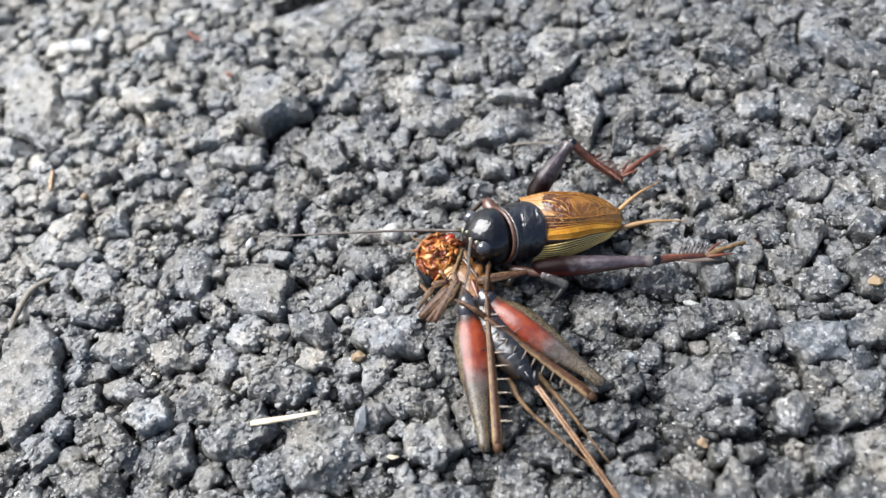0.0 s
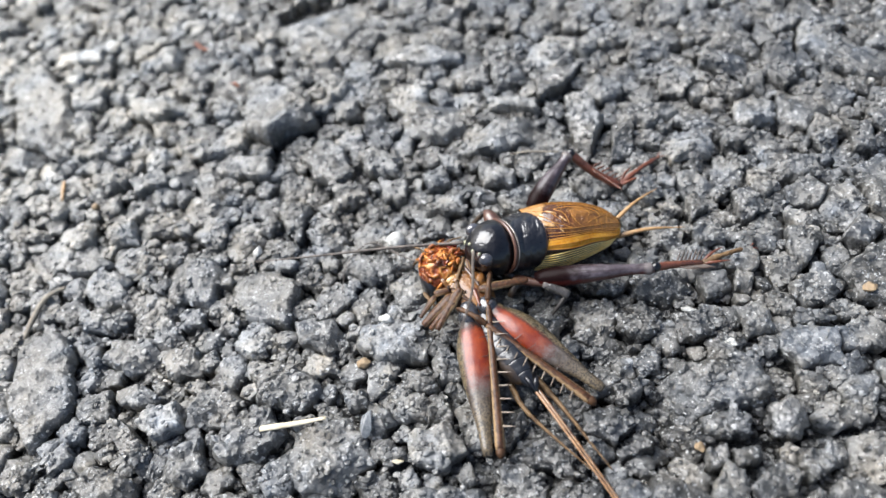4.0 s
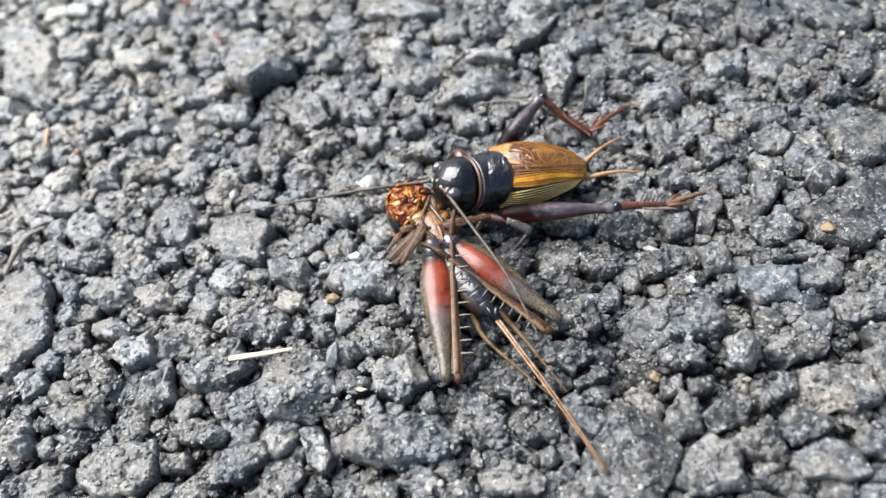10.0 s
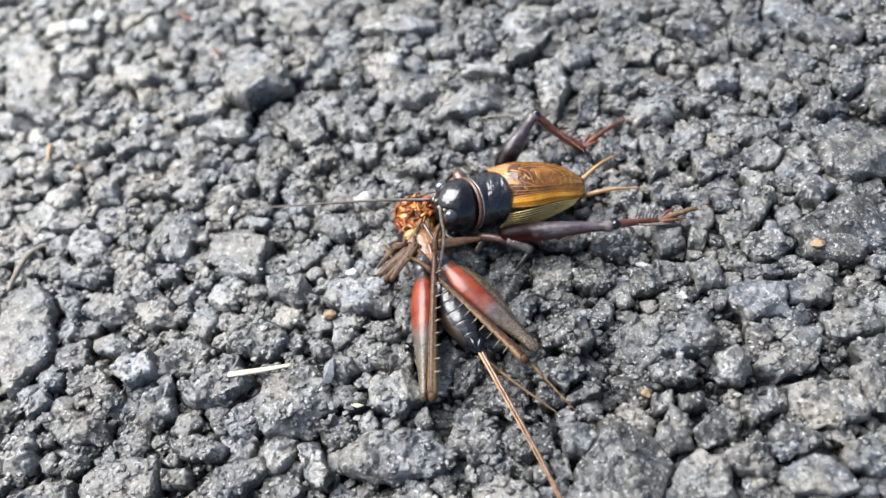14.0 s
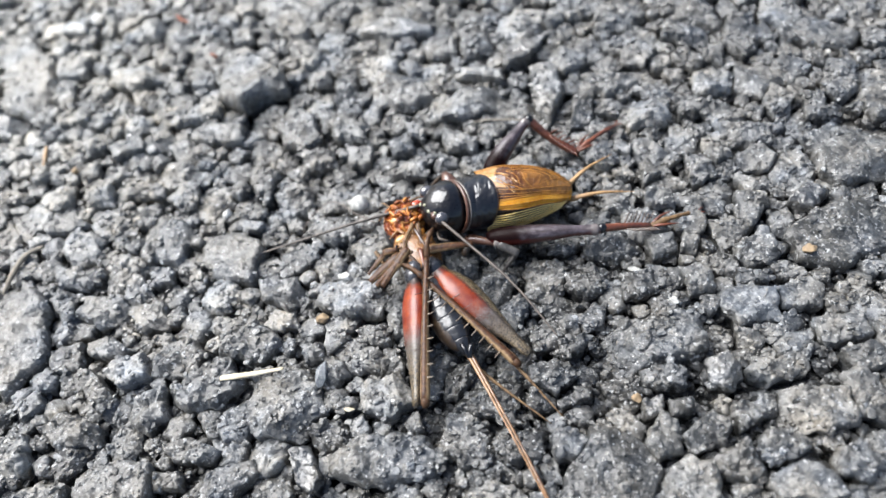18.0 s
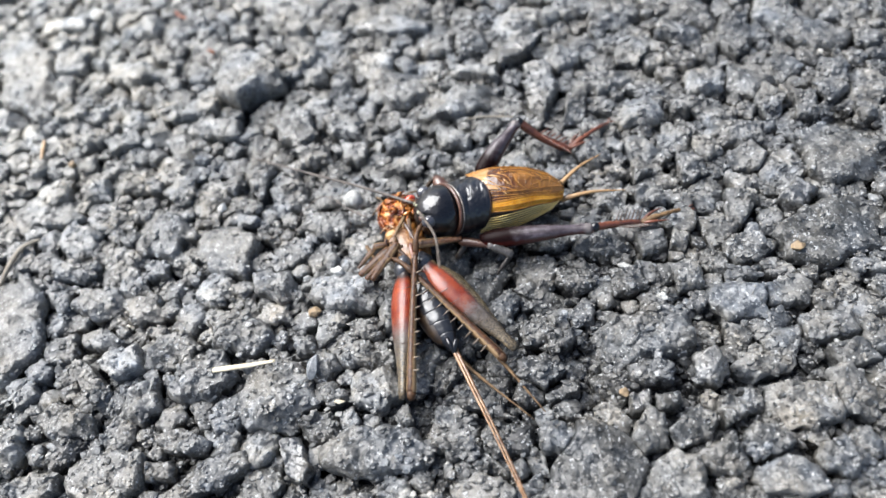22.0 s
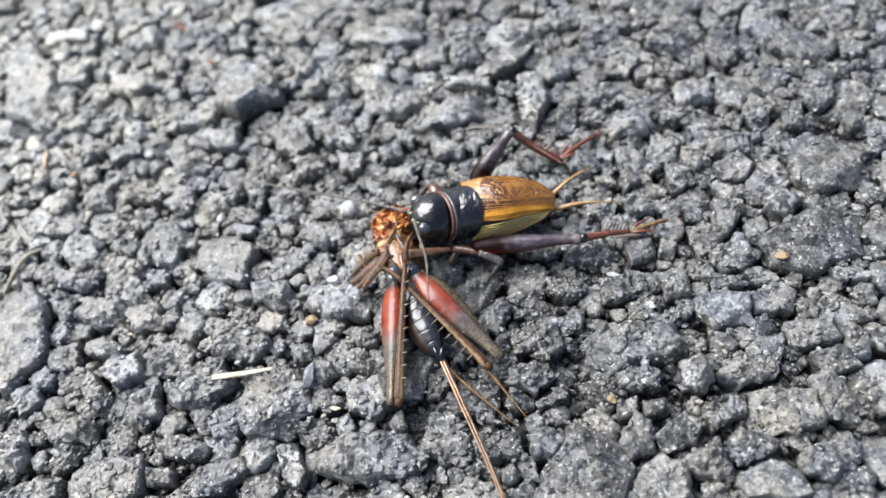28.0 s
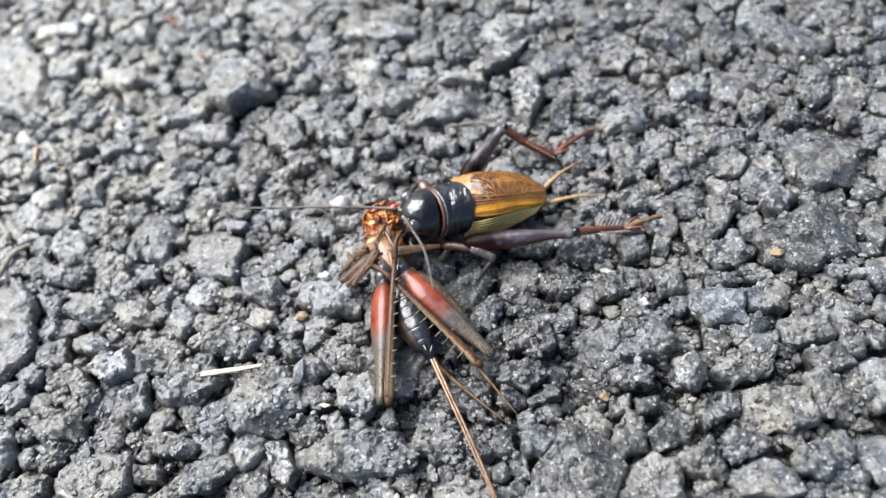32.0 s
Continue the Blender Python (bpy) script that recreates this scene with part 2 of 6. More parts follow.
def dark_femur():
    """Thigh of the feeding cricket: the wing's shade painted dark over the hip end, then purplish black with a dull
    bloom, red below.
    """
    a = Mat("dark_femur")
    g = a.sep(a.coords("Generated"))
    v = a.coords("Object")
    n = a.noise(v, 1.2, 3)
    bloom = a.mix(a.ramp(n, (0.35, 0.0), (0.7, 1.0)), (0.026, 0.018, 0.021), (0.105, 0.085, 0.098))
    streak = a.n("Mapping", Vector=v)
    streak.inputs["Scale"].default_value = (0.25, 1.6, 1.6)
    bloom = a.mix(a.ramp(a.noise(streak.outputs[0], 1.4, 3), (0.4, 0.75), (0.62, 0.0)), bloom, (0.022, 0.012, 0.013))
    wob = a.math("ADD", g[0], a.math("MULTIPLY", a.math("SUBTRACT", n, 0.5), 0.2))
    # hip end blackened in place of the shade under the wing
    col = a.mix(a.ramp(wob, (0.24, 1.0), (0.5, 0.0)), bloom, (0.008, 0.003, 0.003))
    under = a.math("ADD", g[2], a.math("MULTIPLY", a.math("SUBTRACT", g[1], 0.5), 0.5))
    under = a.math("ADD", under, a.math("MULTIPLY", a.math("SUBTRACT", n, 0.5), 0.25))
    col = a.mix(a.ramp(under, (0.42, 1.0), (0.58, 0.0)), col, (0.055, 0.010, 0.008))
    # pale ring painted for the highlight before the knee
    col = a.mix(a.ramp(g[0], (0.90, 0.0), (0.93, 0.8), (0.965, 0.8), (0.98, 0.0)), col, (0.15, 0.13, 0.12))
    return a.done(col, a.ramp(n, (0.3, 0.28), (0.7, 0.45)), a.bump(a.noise(v, 4.0, 3), 0.08, 0.8), Coat_Weight=a.ramp(wob, (0.25, 0.0), (0.5, 0.45)), Coat_Roughness=0.12, Specular_IOR_Level=a.ramp(wob, (0.25, 0.06), (0.5, 0.5)))


M_FEMUR = dark_femur()
M_TIBIA = chitin("red_brown_leg", (0.07, 0.017, 0.008), 0.3, (0.17, 0.055, 0.026), 3.0, 0.06, 0.3)
M_TAN = chitin("tan_leg", (0.055, 0.030, 0.013), 0.42, (0.20, 0.125, 0.062), 4.0, 0.1, 0.0, gloss=0.25)
M_LEG = chitin("brown_leg", (0.026, 0.012, 0.006), 0.4, (0.10, 0.050, 0.023), 4.0, 0.1, 0.0, gloss=0.25)


def edged_leg():
    """Dry brown leg with pale ridges along both edges."""
    a = Mat("edged_brown_leg")
    g = a.sep(a.coords("Generated"))
    v = a.coords("Object")
    n = a.noise(v, 2.2, 3)
    off = a.math("ABSOLUTE", a.math("SUBTRACT", g[1], 0.45))
    off = a.math("ADD", off, a.math("MULTIPLY", a.math("SUBTRACT", n, 0.5), 0.3))
    dark = a.mix(a.ramp(n, (0.35, 0.0), (0.7, 1.0)), (0.024, 0.010, 0.005), (0.095, 0.040, 0.016))
    col = a.mix(a.ramp(off, (0.22, 0.0), (0.36, 1.0)), dark, (0.24, 0.16, 0.085))
    return a.done(col, 0.4, a.bump(a.noise(v, 5.0, 3), 0.06, 0.8), Specular_IOR_Level=0.3)


M_EDGED = edged_leg()
M_SILVER = chitin("silvery_leg", (0.025, 0.022, 0.02), 0.22, (0.075, 0.07, 0.065), 3.0, 0.08, 0.3)
M_GREYLEG = chitin("grey_leg", (0.012, 0.010, 0.009), 0.36, (0.04, 0.035, 0.032), 3.0, 0.08, 0.1, gloss=0.3)
M_RUST = chitin("rust_head", (0.11, 0.022, 0.004), 0.32, (0.32, 0.10, 0.014), 2.0, 0.3, 0.2, 0.16)
M_MOUTH = chitin("orange_mouth", (0.30, 0.085, 0.010), 0.3, (0.46, 0.19, 0.03), 2.0, 0.1, 0.25, 0.14)
M_WOUND = chitin("red_flesh", (0.28, 0.018, 0.006), 0.2, (0.42, 0.06, 0.012), 2.0, 0.2, 0.6, 0.08)
M_CREAM = chitin("cream_skin", (0.26, 0.12, 0.03), 0.28, (0.46, 0.29, 0.11), 2.0, 0.2, 0.3, 0.1)
M_THORAX = chitin("amber_thorax", (0.09, 0.032, 0.008), 0.28, (0.24, 0.11, 0.03), 1.8, 0.25, 0.3)


def ridged_flesh():
    """Wet rust-red flesh with winding orange ridges."""
    a = Mat("ridged_flesh")
    v = a.coords("Object")
    n = a.noise(v, 0.42, 1.5)
    loop = a.math("ADD", a.math("MULTIPLY", a.math("SINE", a.math("MULTIPLY", n, 24.0)), 0.5), 0.5)
    fine = a.noise(v, 3.0, 3)
    tone = a.math("ADD", loop, a.math("MULTIPLY", a.math("SUBTRACT", fine, 0.5), 0.4))
    col = a.ramp(tone, (0.1, (0.13, 0.022, 0.003)), (0.5, (0.25, 0.06, 0.008)), (0.85, (0.34, 0.11, 0.018)), (1.0, (0.44, 0.20, 0.05)))
    return a.done(col, a.ramp(fine, (0.3, 0.2), (0.7, 0.36)), a.bump(a.math("ADD", loop, a.math("MULTIPLY", fine, 0.2)), 0.55, 0.9), Coat_Weight=0.2, Coat_Roughness=0.14)


M_FLESH = ridged_flesh()
M_PLATE = chitin("dark_plate", (0.004, 0.005, 0.008), 0.36, (0.010, 0.012, 0.016), 1.5, 0.04, 0.55, 0.12, 0.3)
M_HIP = chitin("grey_hip_plate", (0.012, 0.013, 0.016), 0.24, (0.05, 0.052, 0.06), 1.2, 0.06, 0.6, 0.1, 0.2)
M_SPINE = chitin("pale_spine", (0.12, 0.09, 0.065), 0.35, (0.30, 0.25, 0.20))
M_SPINE_BROWN = chitin("brown_spine", (0.03, 0.018, 0.012), 0.5, (0.08, 0.05, 0.036))
M_THORN = chitin("dark_spine", (0.03, 0.015, 0.012), 0.3, (0.08, 0.045, 0.035))
M_CERCUS = chitin("straw_cercus", (0.27, 0.145, 0.055), 0.45, (0.40, 0.25, 0.11), 5.0, 0.08)
M_OVI = chitin("brown_ovipositor", (0.10, 0.048, 0.022), 0.26, (0.22, 0.12, 0.055), 2.0, 0.05)
M_OVI_PALE = chitin("pale_ovipositor", (0.20, 0.10, 0.045), 0.3, (0.32, 0.18, 0.085))
M_FEELER = chitin("black_feeler", (0.045, 0.036, 0.03), 0.5, (0.14, 0.115, 0.095), 4.0, 0.02, 0.0)
M_EYE = chitin("dark_eye", (0.03, 0.03, 0.036), 0.16, (0.07, 0.07, 0.08), 6.0, 0.01, 0.9, 0.06)
M_PALE = chitin("pale_green_palp", (0.20, 0.20, 0.12), 0.4, (0.32, 0.32, 0.22))
M_VEIN = chitin("yellow_vein", (0.88, 0.58, 0.16), 0.35, (0.92, 0.72, 0.30), gloss=0.4)
M_FOLD = chitin("orange_wing_fold", (0.42, 0.17, 0.012), 0.24, (0.55, 0.28, 0.035), 2.0, 0.04, 0.15, 0.08, gloss=0.25)
M_MEMBRANE = chitin("dark_wing_membrane", (0.014, 0.007, 0.002), 0.3, (0.035, 0.017, 0.004), 2.0, 0.06, 0.1, 0.15)
M_VEIN_TOP = chitin("orange_vein", (0.28, 0.11, 0.014), 0.42, (0.40, 0.19, 0.035), 4.0, 0.02, 0.0, gloss=0.3)
M_STRAW = chitin("dry_straw", (0.44, 0.38, 0.26), 0.6, (0.55, 0.50, 0.38), 2.0, 0.08, 0.0)
M_ROOT = chitin("dry_root", (0.16, 0.14, 0.11), 0.7, (0.26, 0.23, 0.18), 2.0, 0.2, 0.0)
M_RED = chitin("rusty_fibre", (0.13, 0.035, 0.018), 0.6, (0.22, 0.075, 0.035), 2.0, 0.1, 0.0)
M_QUARTZ = chitin("white_grit", (0.22, 0.22, 0.2), 0.45, (0.6, 0.6, 0.57), 2.5, 0.3, 0.1)
M_TANGRIT = chitin("tan_grit", (0.18, 0.125, 0.07), 0.6, (0.30, 0.22, 0.13), 2.0, 0.2, 0.0)
M_GLASSY = chitin("slate_sliver", (0.09, 0.10, 0.105), 0.22, (0.2, 0.21, 0.22), 2.0, 0.15, 0.2)


def red_femur(name, flip):
    """Inside of a jumping leg: black at the hip, red, then mottled grey-brown to the knee and along the outer edge."""
    a = Mat(name)
    g = a.sep(a.coords("Generated"))
    v = a.coords("Object")
    mott = a.noise(v, 3.2, 4, 0.7)
    speck = a.noise(v, 3.6, 3, 0.7)
    grey = a.mix(a.ramp(speck, (0.42, 0.0), (0.56, 1.0)), (0.014, 0.011, 0.007), (0.15, 0.115, 0.065))
    pale = a.mix(a.ramp(a.noise(v, 0.8), (0.4, 0.0), (0.7, 1.0)), (0.060, 0.048, 0.042), (0.125, 0.112, 0.105))
    red = a.mix(a.ramp(a.noise(v, 0.7), (0.35, 0.0), (0.7, 1.0)), (0.125, 0.013, 0.004), (0.235, 0.040, 0.009))
    wob = a.math("ADD", g[0], a.math("MULTIPLY", a.math("SUBTRACT", mott, 0.5), 0.16))
    body = a.mix(a.ramp(wob, (0.42, 0.0), (0.60, 1.0)), red, pale)
    body = a.mix(a.ramp(wob, (0.52, 0.0), (0.78, 0.75)) if flip else a.ramp(wob, (0.58, 0.0), (0.85, 0.75)), body, grey)
    body = a.mix(a.ramp(wob, (0.12, 1.0), (0.18, 0.0)) if flip else a.ramp(wob, (0.04, 1.0), (0.11, 0.0)), body, (0.022, 0.014, 0.012))
    side = a.math("SUBTRACT", 1.0, g[1]) if flip else g[1]
    side = a.math("ADD", side, a.math("MULTIPLY", a.math("SUBTRACT", mott, 0.5), 0.22))
    e = 0.14 if flip else 0.0
    line = a.ramp(side, (0.58 + e, 0.0), (0.64 + e, 0.7), (0.70 + e, 0.0))
    col = a.mix(a.ramp(side, (0.62 + e, 0.0), (0.70 + e, 1.0)), body, grey)
    col = a.mix(line, col, (0.016, 0.010, 0.008))
    return a.done(col, a.ramp(mott, (0.3, 0.24), (0.7, 0.4)), a.bump(a.math("ADD", mott, speck), 0.07, 0.8), Coat_Weight=0.5, Coat_Roughness=0.24, Specular_IOR_Level=0.2)


M_REDFEMUR_A = red_femur("red_femur", False)
M_REDFEMUR_B = red_femur("red_femur_other", True)


def wing_skin():
    """Clear amber wing cover: wine-brown cells at the root, a tan mirror cell with curved folds, orange towards the tip."""
    a = Mat("amber_wing")
    v = a.coords("Object")
    g = a.sep(a.coords("Generated"))
    n = a.noise(v, 0.7, 3, 0.6)
    jig = a.math("MULTIPLY", a.math("SUBTRACT", n, 0.5), 0.35)
    x = a.math("ADD", g[0], jig)
    col = a.ramp(x, (0.10, (0.36, 0.20, 0.08)), (0.19, (0.40, 0.24, 0.10)), (0.23, (0.035, 0.010, 0.004)), (0.43, (0.045, 0.013, 0.005)), (0.52, (0.24, 0.10, 0.022)), (0.70, (0.28, 0.115, 0.02)), (0.80, (0.50, 0.235, 0.022)), (1.0, (0.46, 0.21, 0.015)))
    # cells, each a little different
    cell = a.sep(a.voro(v, 0.42, "Color"))[0]
    col = a.mix(a.ramp(cell, (0.4, 0.75), (0.5, 0.0)), col, (0.075, 0.023, 0.008))
    col = a.mix(a.math("MULTIPLY", a.ramp(g[1], (0.30, 1.0), (0.42, 0.0)), a.ramp(x, (0.35, 0.85), (0.6, 0.0))), col, (0.045, 0.016, 0.010))
    # folds curve round the mirror cell
    dx = a.math("MULTIPLY", a.math("SUBTRACT", g[0], 0.62), 1.9)
    dy = a.math("SUBTRACT", g[1], 0.5)
    r = a.math("SQRT", a.math("ADD", a.math("MULTIPLY", dx, dx), a.math("MULTIPLY", dy, dy)))
    fold = a.math("SINE", a.math("MULTIPLY", a.math("ADD", r, a.math("MULTIPLY", jig, 0.3)), 62.0))
    near = a.ramp(r, (0.1, 0.0), (0.2, 1.0), (0.48, 1.0), (0.6, 0.0))
    ridge_line = a.math("MULTIPLY", a.ramp(fold, (0.5, 0.0), (0.95, 1.0)), near)
    col = a.mix(a.math("MULTIPLY", ridge_line, 0.2), col, (0.44, 0.21, 0.04))
    net = a.ramp(a.voro(v, 1.0, "Distance", "DISTANCE_TO_EDGE"), (0.0, 1.0), (0.05, 0.0))
    col = a.mix(a.math("MULTIPLY", net, 0.22), col, (0.40, 0.19, 0.03))
    relief = a.math("ADD", a.math("MULTIPLY", n, 2.0), a.math("ADD", a.math("MULTIPLY", net, 0.25), a.math("MULTIPLY", ridge_line, 0.2)))
    return a.done(col, a.ramp(n, (0.3, 0.12), (0.7, 0.24)), a.bump(relief, 0.22, 0.9), Coat_Weight=0.6, Coat_Roughness=0.07, Specular_IOR_Level=0.25)


M_WING = wing_skin()

# ---- meshes ----
def data(name, verts, faces, material, smooth=True):
    me = bpy.data.meshes.new(name)
    me.from_pydata((np.asarray(verts, float) * MM).tolist(), [], [tuple(map(int, f)) for f in faces])
    if smooth:
        me.polygons.foreach_set("use_smooth", [True] * len(me.polygons))
    me.materials.append(material)
    me.update()
    return me


def part(name, vf, material, parent, label="", at=None, smooth=True):
    ob = new(name, data(name, vf[0], vf[1], material, smooth))
    ob.parent = parent
    if at is not None:
        ob.matrix_basis = at
    return tagged(ob, label)


def join(pieces):
    verts, faces, n = [], [], 0
    for v, f in pieces:
        verts += [tuple(p) for p in v]
        faces += [tuple(i + n for i in q) for q in f]
        n += len(v)
    return verts, faces


def curve(points, steps=6):
    """A smooth line through the points."""
    p = [np.asarray(q, float) for q in points]
    p = [2 * p[0] - p[1], *p, 2 * p[-1] - p[-2]]
    out = []
    for a, b, c, d in zip(p, p[1:], p[2:], p[3:]):
        for k in range(steps):
            t = k / steps
            out.append(0.5 * (2 * b + (c - a) * t + (2 * a - 5 * b + 4 * c - d) * t * t + (3 * b - a - 3 * c + d) * t**3))
    return np.array([*out, p[-2]])


def rings(loops):
    """Skin over closed loops of equal count, closed at both ends."""
    n = len(loops[0])
    verts = [tuple(v) for loop in loops for v in loop]
    faces = []
    for i in range(len(loops) - 1):
        for j in range(n):
            k = (j + 1) % n
            faces.append((i * n + j, i * n + k, (i + 1) * n + k, (i + 1) * n + j))
    faces += [tuple(range(n))[::-1], tuple(range((len(loops) - 1) * n, len(loops) * n))]
    return verts, faces


def tube(points, radius, n=8, steps=5, flat=1.0):
    """A tube along a smooth line. radius: values spread evenly along it; flat squeezes it upright."""
    line = curve(points, steps)
    rad = np.interp(np.linspace(0, 1, len(line)), np.linspace(0, 1, len(radius)), radius)
    way = np.gradient(line, axis=0)
    way /= np.linalg.norm(way, axis=1)[:, None]
    up = np.array([0.0, 0.0, 1.0]) if abs(way[0][2]) < 0.9 else np.array([0.0, 1.0, 0.0])
    loops = []
    for p, w, r in zip(line, way, rad):
        side = np.cross(up, w)
        side /= np.linalg.norm(side)
        top = np.cross(w, side)
        up = top
        loops.append([p + r * (math.cos(a) * side + flat * math.sin(a) * top) for a in np.linspace(0, 2 * math.pi, n, endpoint=False)])
    return rings(loops)


def limb(length, profile, n=12, bend=0.0, flat=1.0, skew=0.0):
    """A limb along +x with half widths given along it as (share of length, half width). bend lifts its middle; skew moves the belly to one side."""
    at, wide = zip(*profile)
    loops = []
    for u in np.linspace(0, 1, 22):
        w = float(np.interp(u, at, wide))
        up, aside = bend * math.sin(math.pi * u), skew * w
        loops.append([(length * u, aside + w * math.cos(a), up + flat * w * math.sin(a)) for a in np.linspace(0, 2 * math.pi, n, endpoint=False)])
    return rings(loops)


def along(a, b, up=(0, 0, 1)):
    """The pose, in metres, of a limb that runs from a to b, both in millimetres."""
    a, b = Vector(a), Vector(b)
    x = (b - a).normalized()
    z = Vector(up)
    z = (z - x * z.dot(x)).normalized()
    m = Matrix((x, z.cross(x), z)).transposed().to_4x4()
    m.translation = a * MM
    return m


def egg(centre, axis, length, wide, high, n=28, rows=20, squash=None):
    """An egg round an axis in the ground plane. squash(u) scales its cross-section along u from -1 to 1."""
    axis = Vector(axis).normalized()
    side = Vector((0, 0, 1)).cross(axis).normalized()
    top = axis.cross(side)
    loops = []
    for k in range(rows):
        u = -math.cos(math.pi * (k + 0.35) / (rows - 0.3))
        r = math.sqrt(max(0.0, 1 - u * u)) * (squash(u) if squash else 1.0)
        c = Vector(centre) + axis * (u * length)
        loops.append([c + side * (r * wide * math.cos(a)) + top * (r * high * math.sin(a)) for a in np.linspace(0, 2 * math.pi, n, endpoint=False)])
    return rings(loops)


def sheet(curves, thick=0.12, across=6):
    """A thin shell spanned over two or more long curves of equal count, with thickness."""
    rows = []
    for a, b in zip(curves, curves[1:]):
        for k in range(across):
            rows.append(a + (b - a) * (k / across))
    rows.append(curves[-1])
    n, m = len(rows), len(rows[0])
    grid = np.array(rows)
    du, dv = np.gradient(grid, axis=0), np.gradient(grid, axis=1)
    nor = np.cross(du, dv)
    nor /= np.linalg.norm(nor, axis=2)[..., None] + 1e-9
    verts = [tuple(p) for p in (grid + nor * thick / 2).reshape(-1, 3)] + [tuple(p) for p in (grid - nor * thick / 2).reshape(-1, 3)]
    faces, off = [], n * m
    for i in range(n - 1):
        for j in range(m - 1):
            a, b, c, d = i * m + j, i * m + j + 1, (i + 1) * m + j + 1, (i + 1) * m + j
            faces += [(a, b, c, d), (off + d, off + c, off + b, off + a)]
    edge = [(0, j) for j in range(m)] + [(i, m - 1) for i in range(1, n)] + [(n - 1, j) for j in range(m - 2, -1, -1)] + [(i, 0) for i in range(n - 2, 0, -1)]
    ids = [i * m + j for i, j in edge]
    for p, q in zip(ids, ids[1:] + ids[:1]):
        faces.append((q, p, p + off, q + off))
    return verts, faces, grid + nor * thick / 2


# ---- ground: a road surface of worn, open-textured asphalt ----
RNG = np.random.default_rng(7)


def ball(level):
    bm = bmesh.new()
    bmesh.ops.create_icosphere(bm, subdivisions=level, radius=1.0)
    v = np.array([p.co[:] for p in bm.verts])
    f = np.array([[q.index for q in face.verts] for face in bm.faces])
    bm.free()
    return v, f


BALLS = {k: ball(k) for k in (1, 2, 4)}


def rock(kind, level, seed, size=3.0, crust=0.22):
    """A chip of stone of unit half-size: an uneven ball cut by random planes, with a crust of grains. size: its half-size in millimetres."""
    rng = np.random.default_rng(seed)
    v, f = BALLS[level][0].copy(), BALLS[level][1]
    shift = Vector(rng.uniform(-50, 50, 3))
    swell = np.array([noise.noise(Vector(p) * 1.3 + shift) for p in v])
    v *= (1 + 0.38 * swell)[:, None]
    cuts = {"block": (8, 0.52, 0.88), "flat": (10, 0.55, 0.85), "round": (15, 0.60, 0.90)}[kind]
    for _ in range(cuts[0]):
        d = rng.normal(size=3)
        d /= np.linalg.norm(d)
        far = v @ d - rng.uniform(cuts[1], cuts[2])
        v -= np.maximum(far, 0)[:, None] * d * 0.97
    d = rng.normal(size=3) * 0.16 + (0, 0, 1)
    d /= np.linalg.norm(d)
    v -= np.maximum(v @ d - {"block": 0.55, "flat": 0.40, "round": 0.6}[kind], 0)[:, None] * d * 0.92
    if level >= 3:
        out = v / (np.linalg.norm(v, axis=1)[:, None] + 1e-9)
        add = []
        for p in v:
            q = Vector(p) * size + shift
            lump = 0.9 * noise.noise(q * 0.45) + 0.8 * noise.noise(q * 0.85)
            add.append(crust * lump / size)
        v += out * np.array(add)[:, None]
    else:
        v *= 1 + rng.normal(0, 0.09, (len(v), 1))
    v[:, 0] /= np.abs(v[:, 0]).max()
    v[:, 1] /= np.abs(v[:, 1]).max()
    v[:, 2] /= v[:, 2].max()
    return v, f


# a raster of the surface height and of what is taken, for laying chips beside and upon one another
X0, X1, Y0, Y1, CELL = -130.0, 100.0, -5.0, 165.0, 0.25
NX, NY = int((X1 - X0) / CELL), int((Y1 - Y0) / CELL)
HEIGHT = np.full((NX, NY), -3.4)
TAKEN = np.zeros((NX, NY), bool)
CLEAN = np.zeros((NX, NY))  # share of loose grit that a stone sheds


def window(x, y, r):
    """The raster cells round a point, as slices and as coordinates from that point."""
    i0, i1 = max(0, int((x - r - X0) / CELL)), min(NX, int((x + r - X0) / CELL) + 2)
    j0, j1 = max(0, int((y - r - Y0) / CELL)), min(NY, int((y + r - Y0) / CELL) + 2)
    gx = (X0 + (np.arange(i0, i1) + 0.5) * CELL - x)[:, None]
    gy = (Y0 + (np.arange(j0, j1) + 0.5) * CELL - y)[None, :]
    return slice(i0, i1), slice(j0, j1), gx, gy


def height(x, y):
    i, j = int((x - X0) / CELL), int((y - Y0) / CELL)
    return float(HEIGHT[min(max(i, 0), NX - 1), min(max(j, 0), NY - 1)])


def free(x, y, r):
    for a in np.linspace(0, 2 * math.pi, 8, endpoint=False):
        for k in (0.72, 0.4):
            i, j = int((x + k * r * math.cos(a) - X0) / CELL), int((y + k * r * math.sin(a) - Y0) / CELL)
            if not (0 <= i < NX and 0 <= j < NY) or TAKEN[i, j]:
                return False
    i, j = int((x - X0) / CELL), int((y - Y0) / CELL)
    return not TAKEN[i, j]


# crumbs of bitumen and sand that stick to everything: a relief of tilted, flat-topped grains
FINE = 0.125
FX, FY = int((X1 - X0) / FINE), int((Y1 - Y0) / FINE)


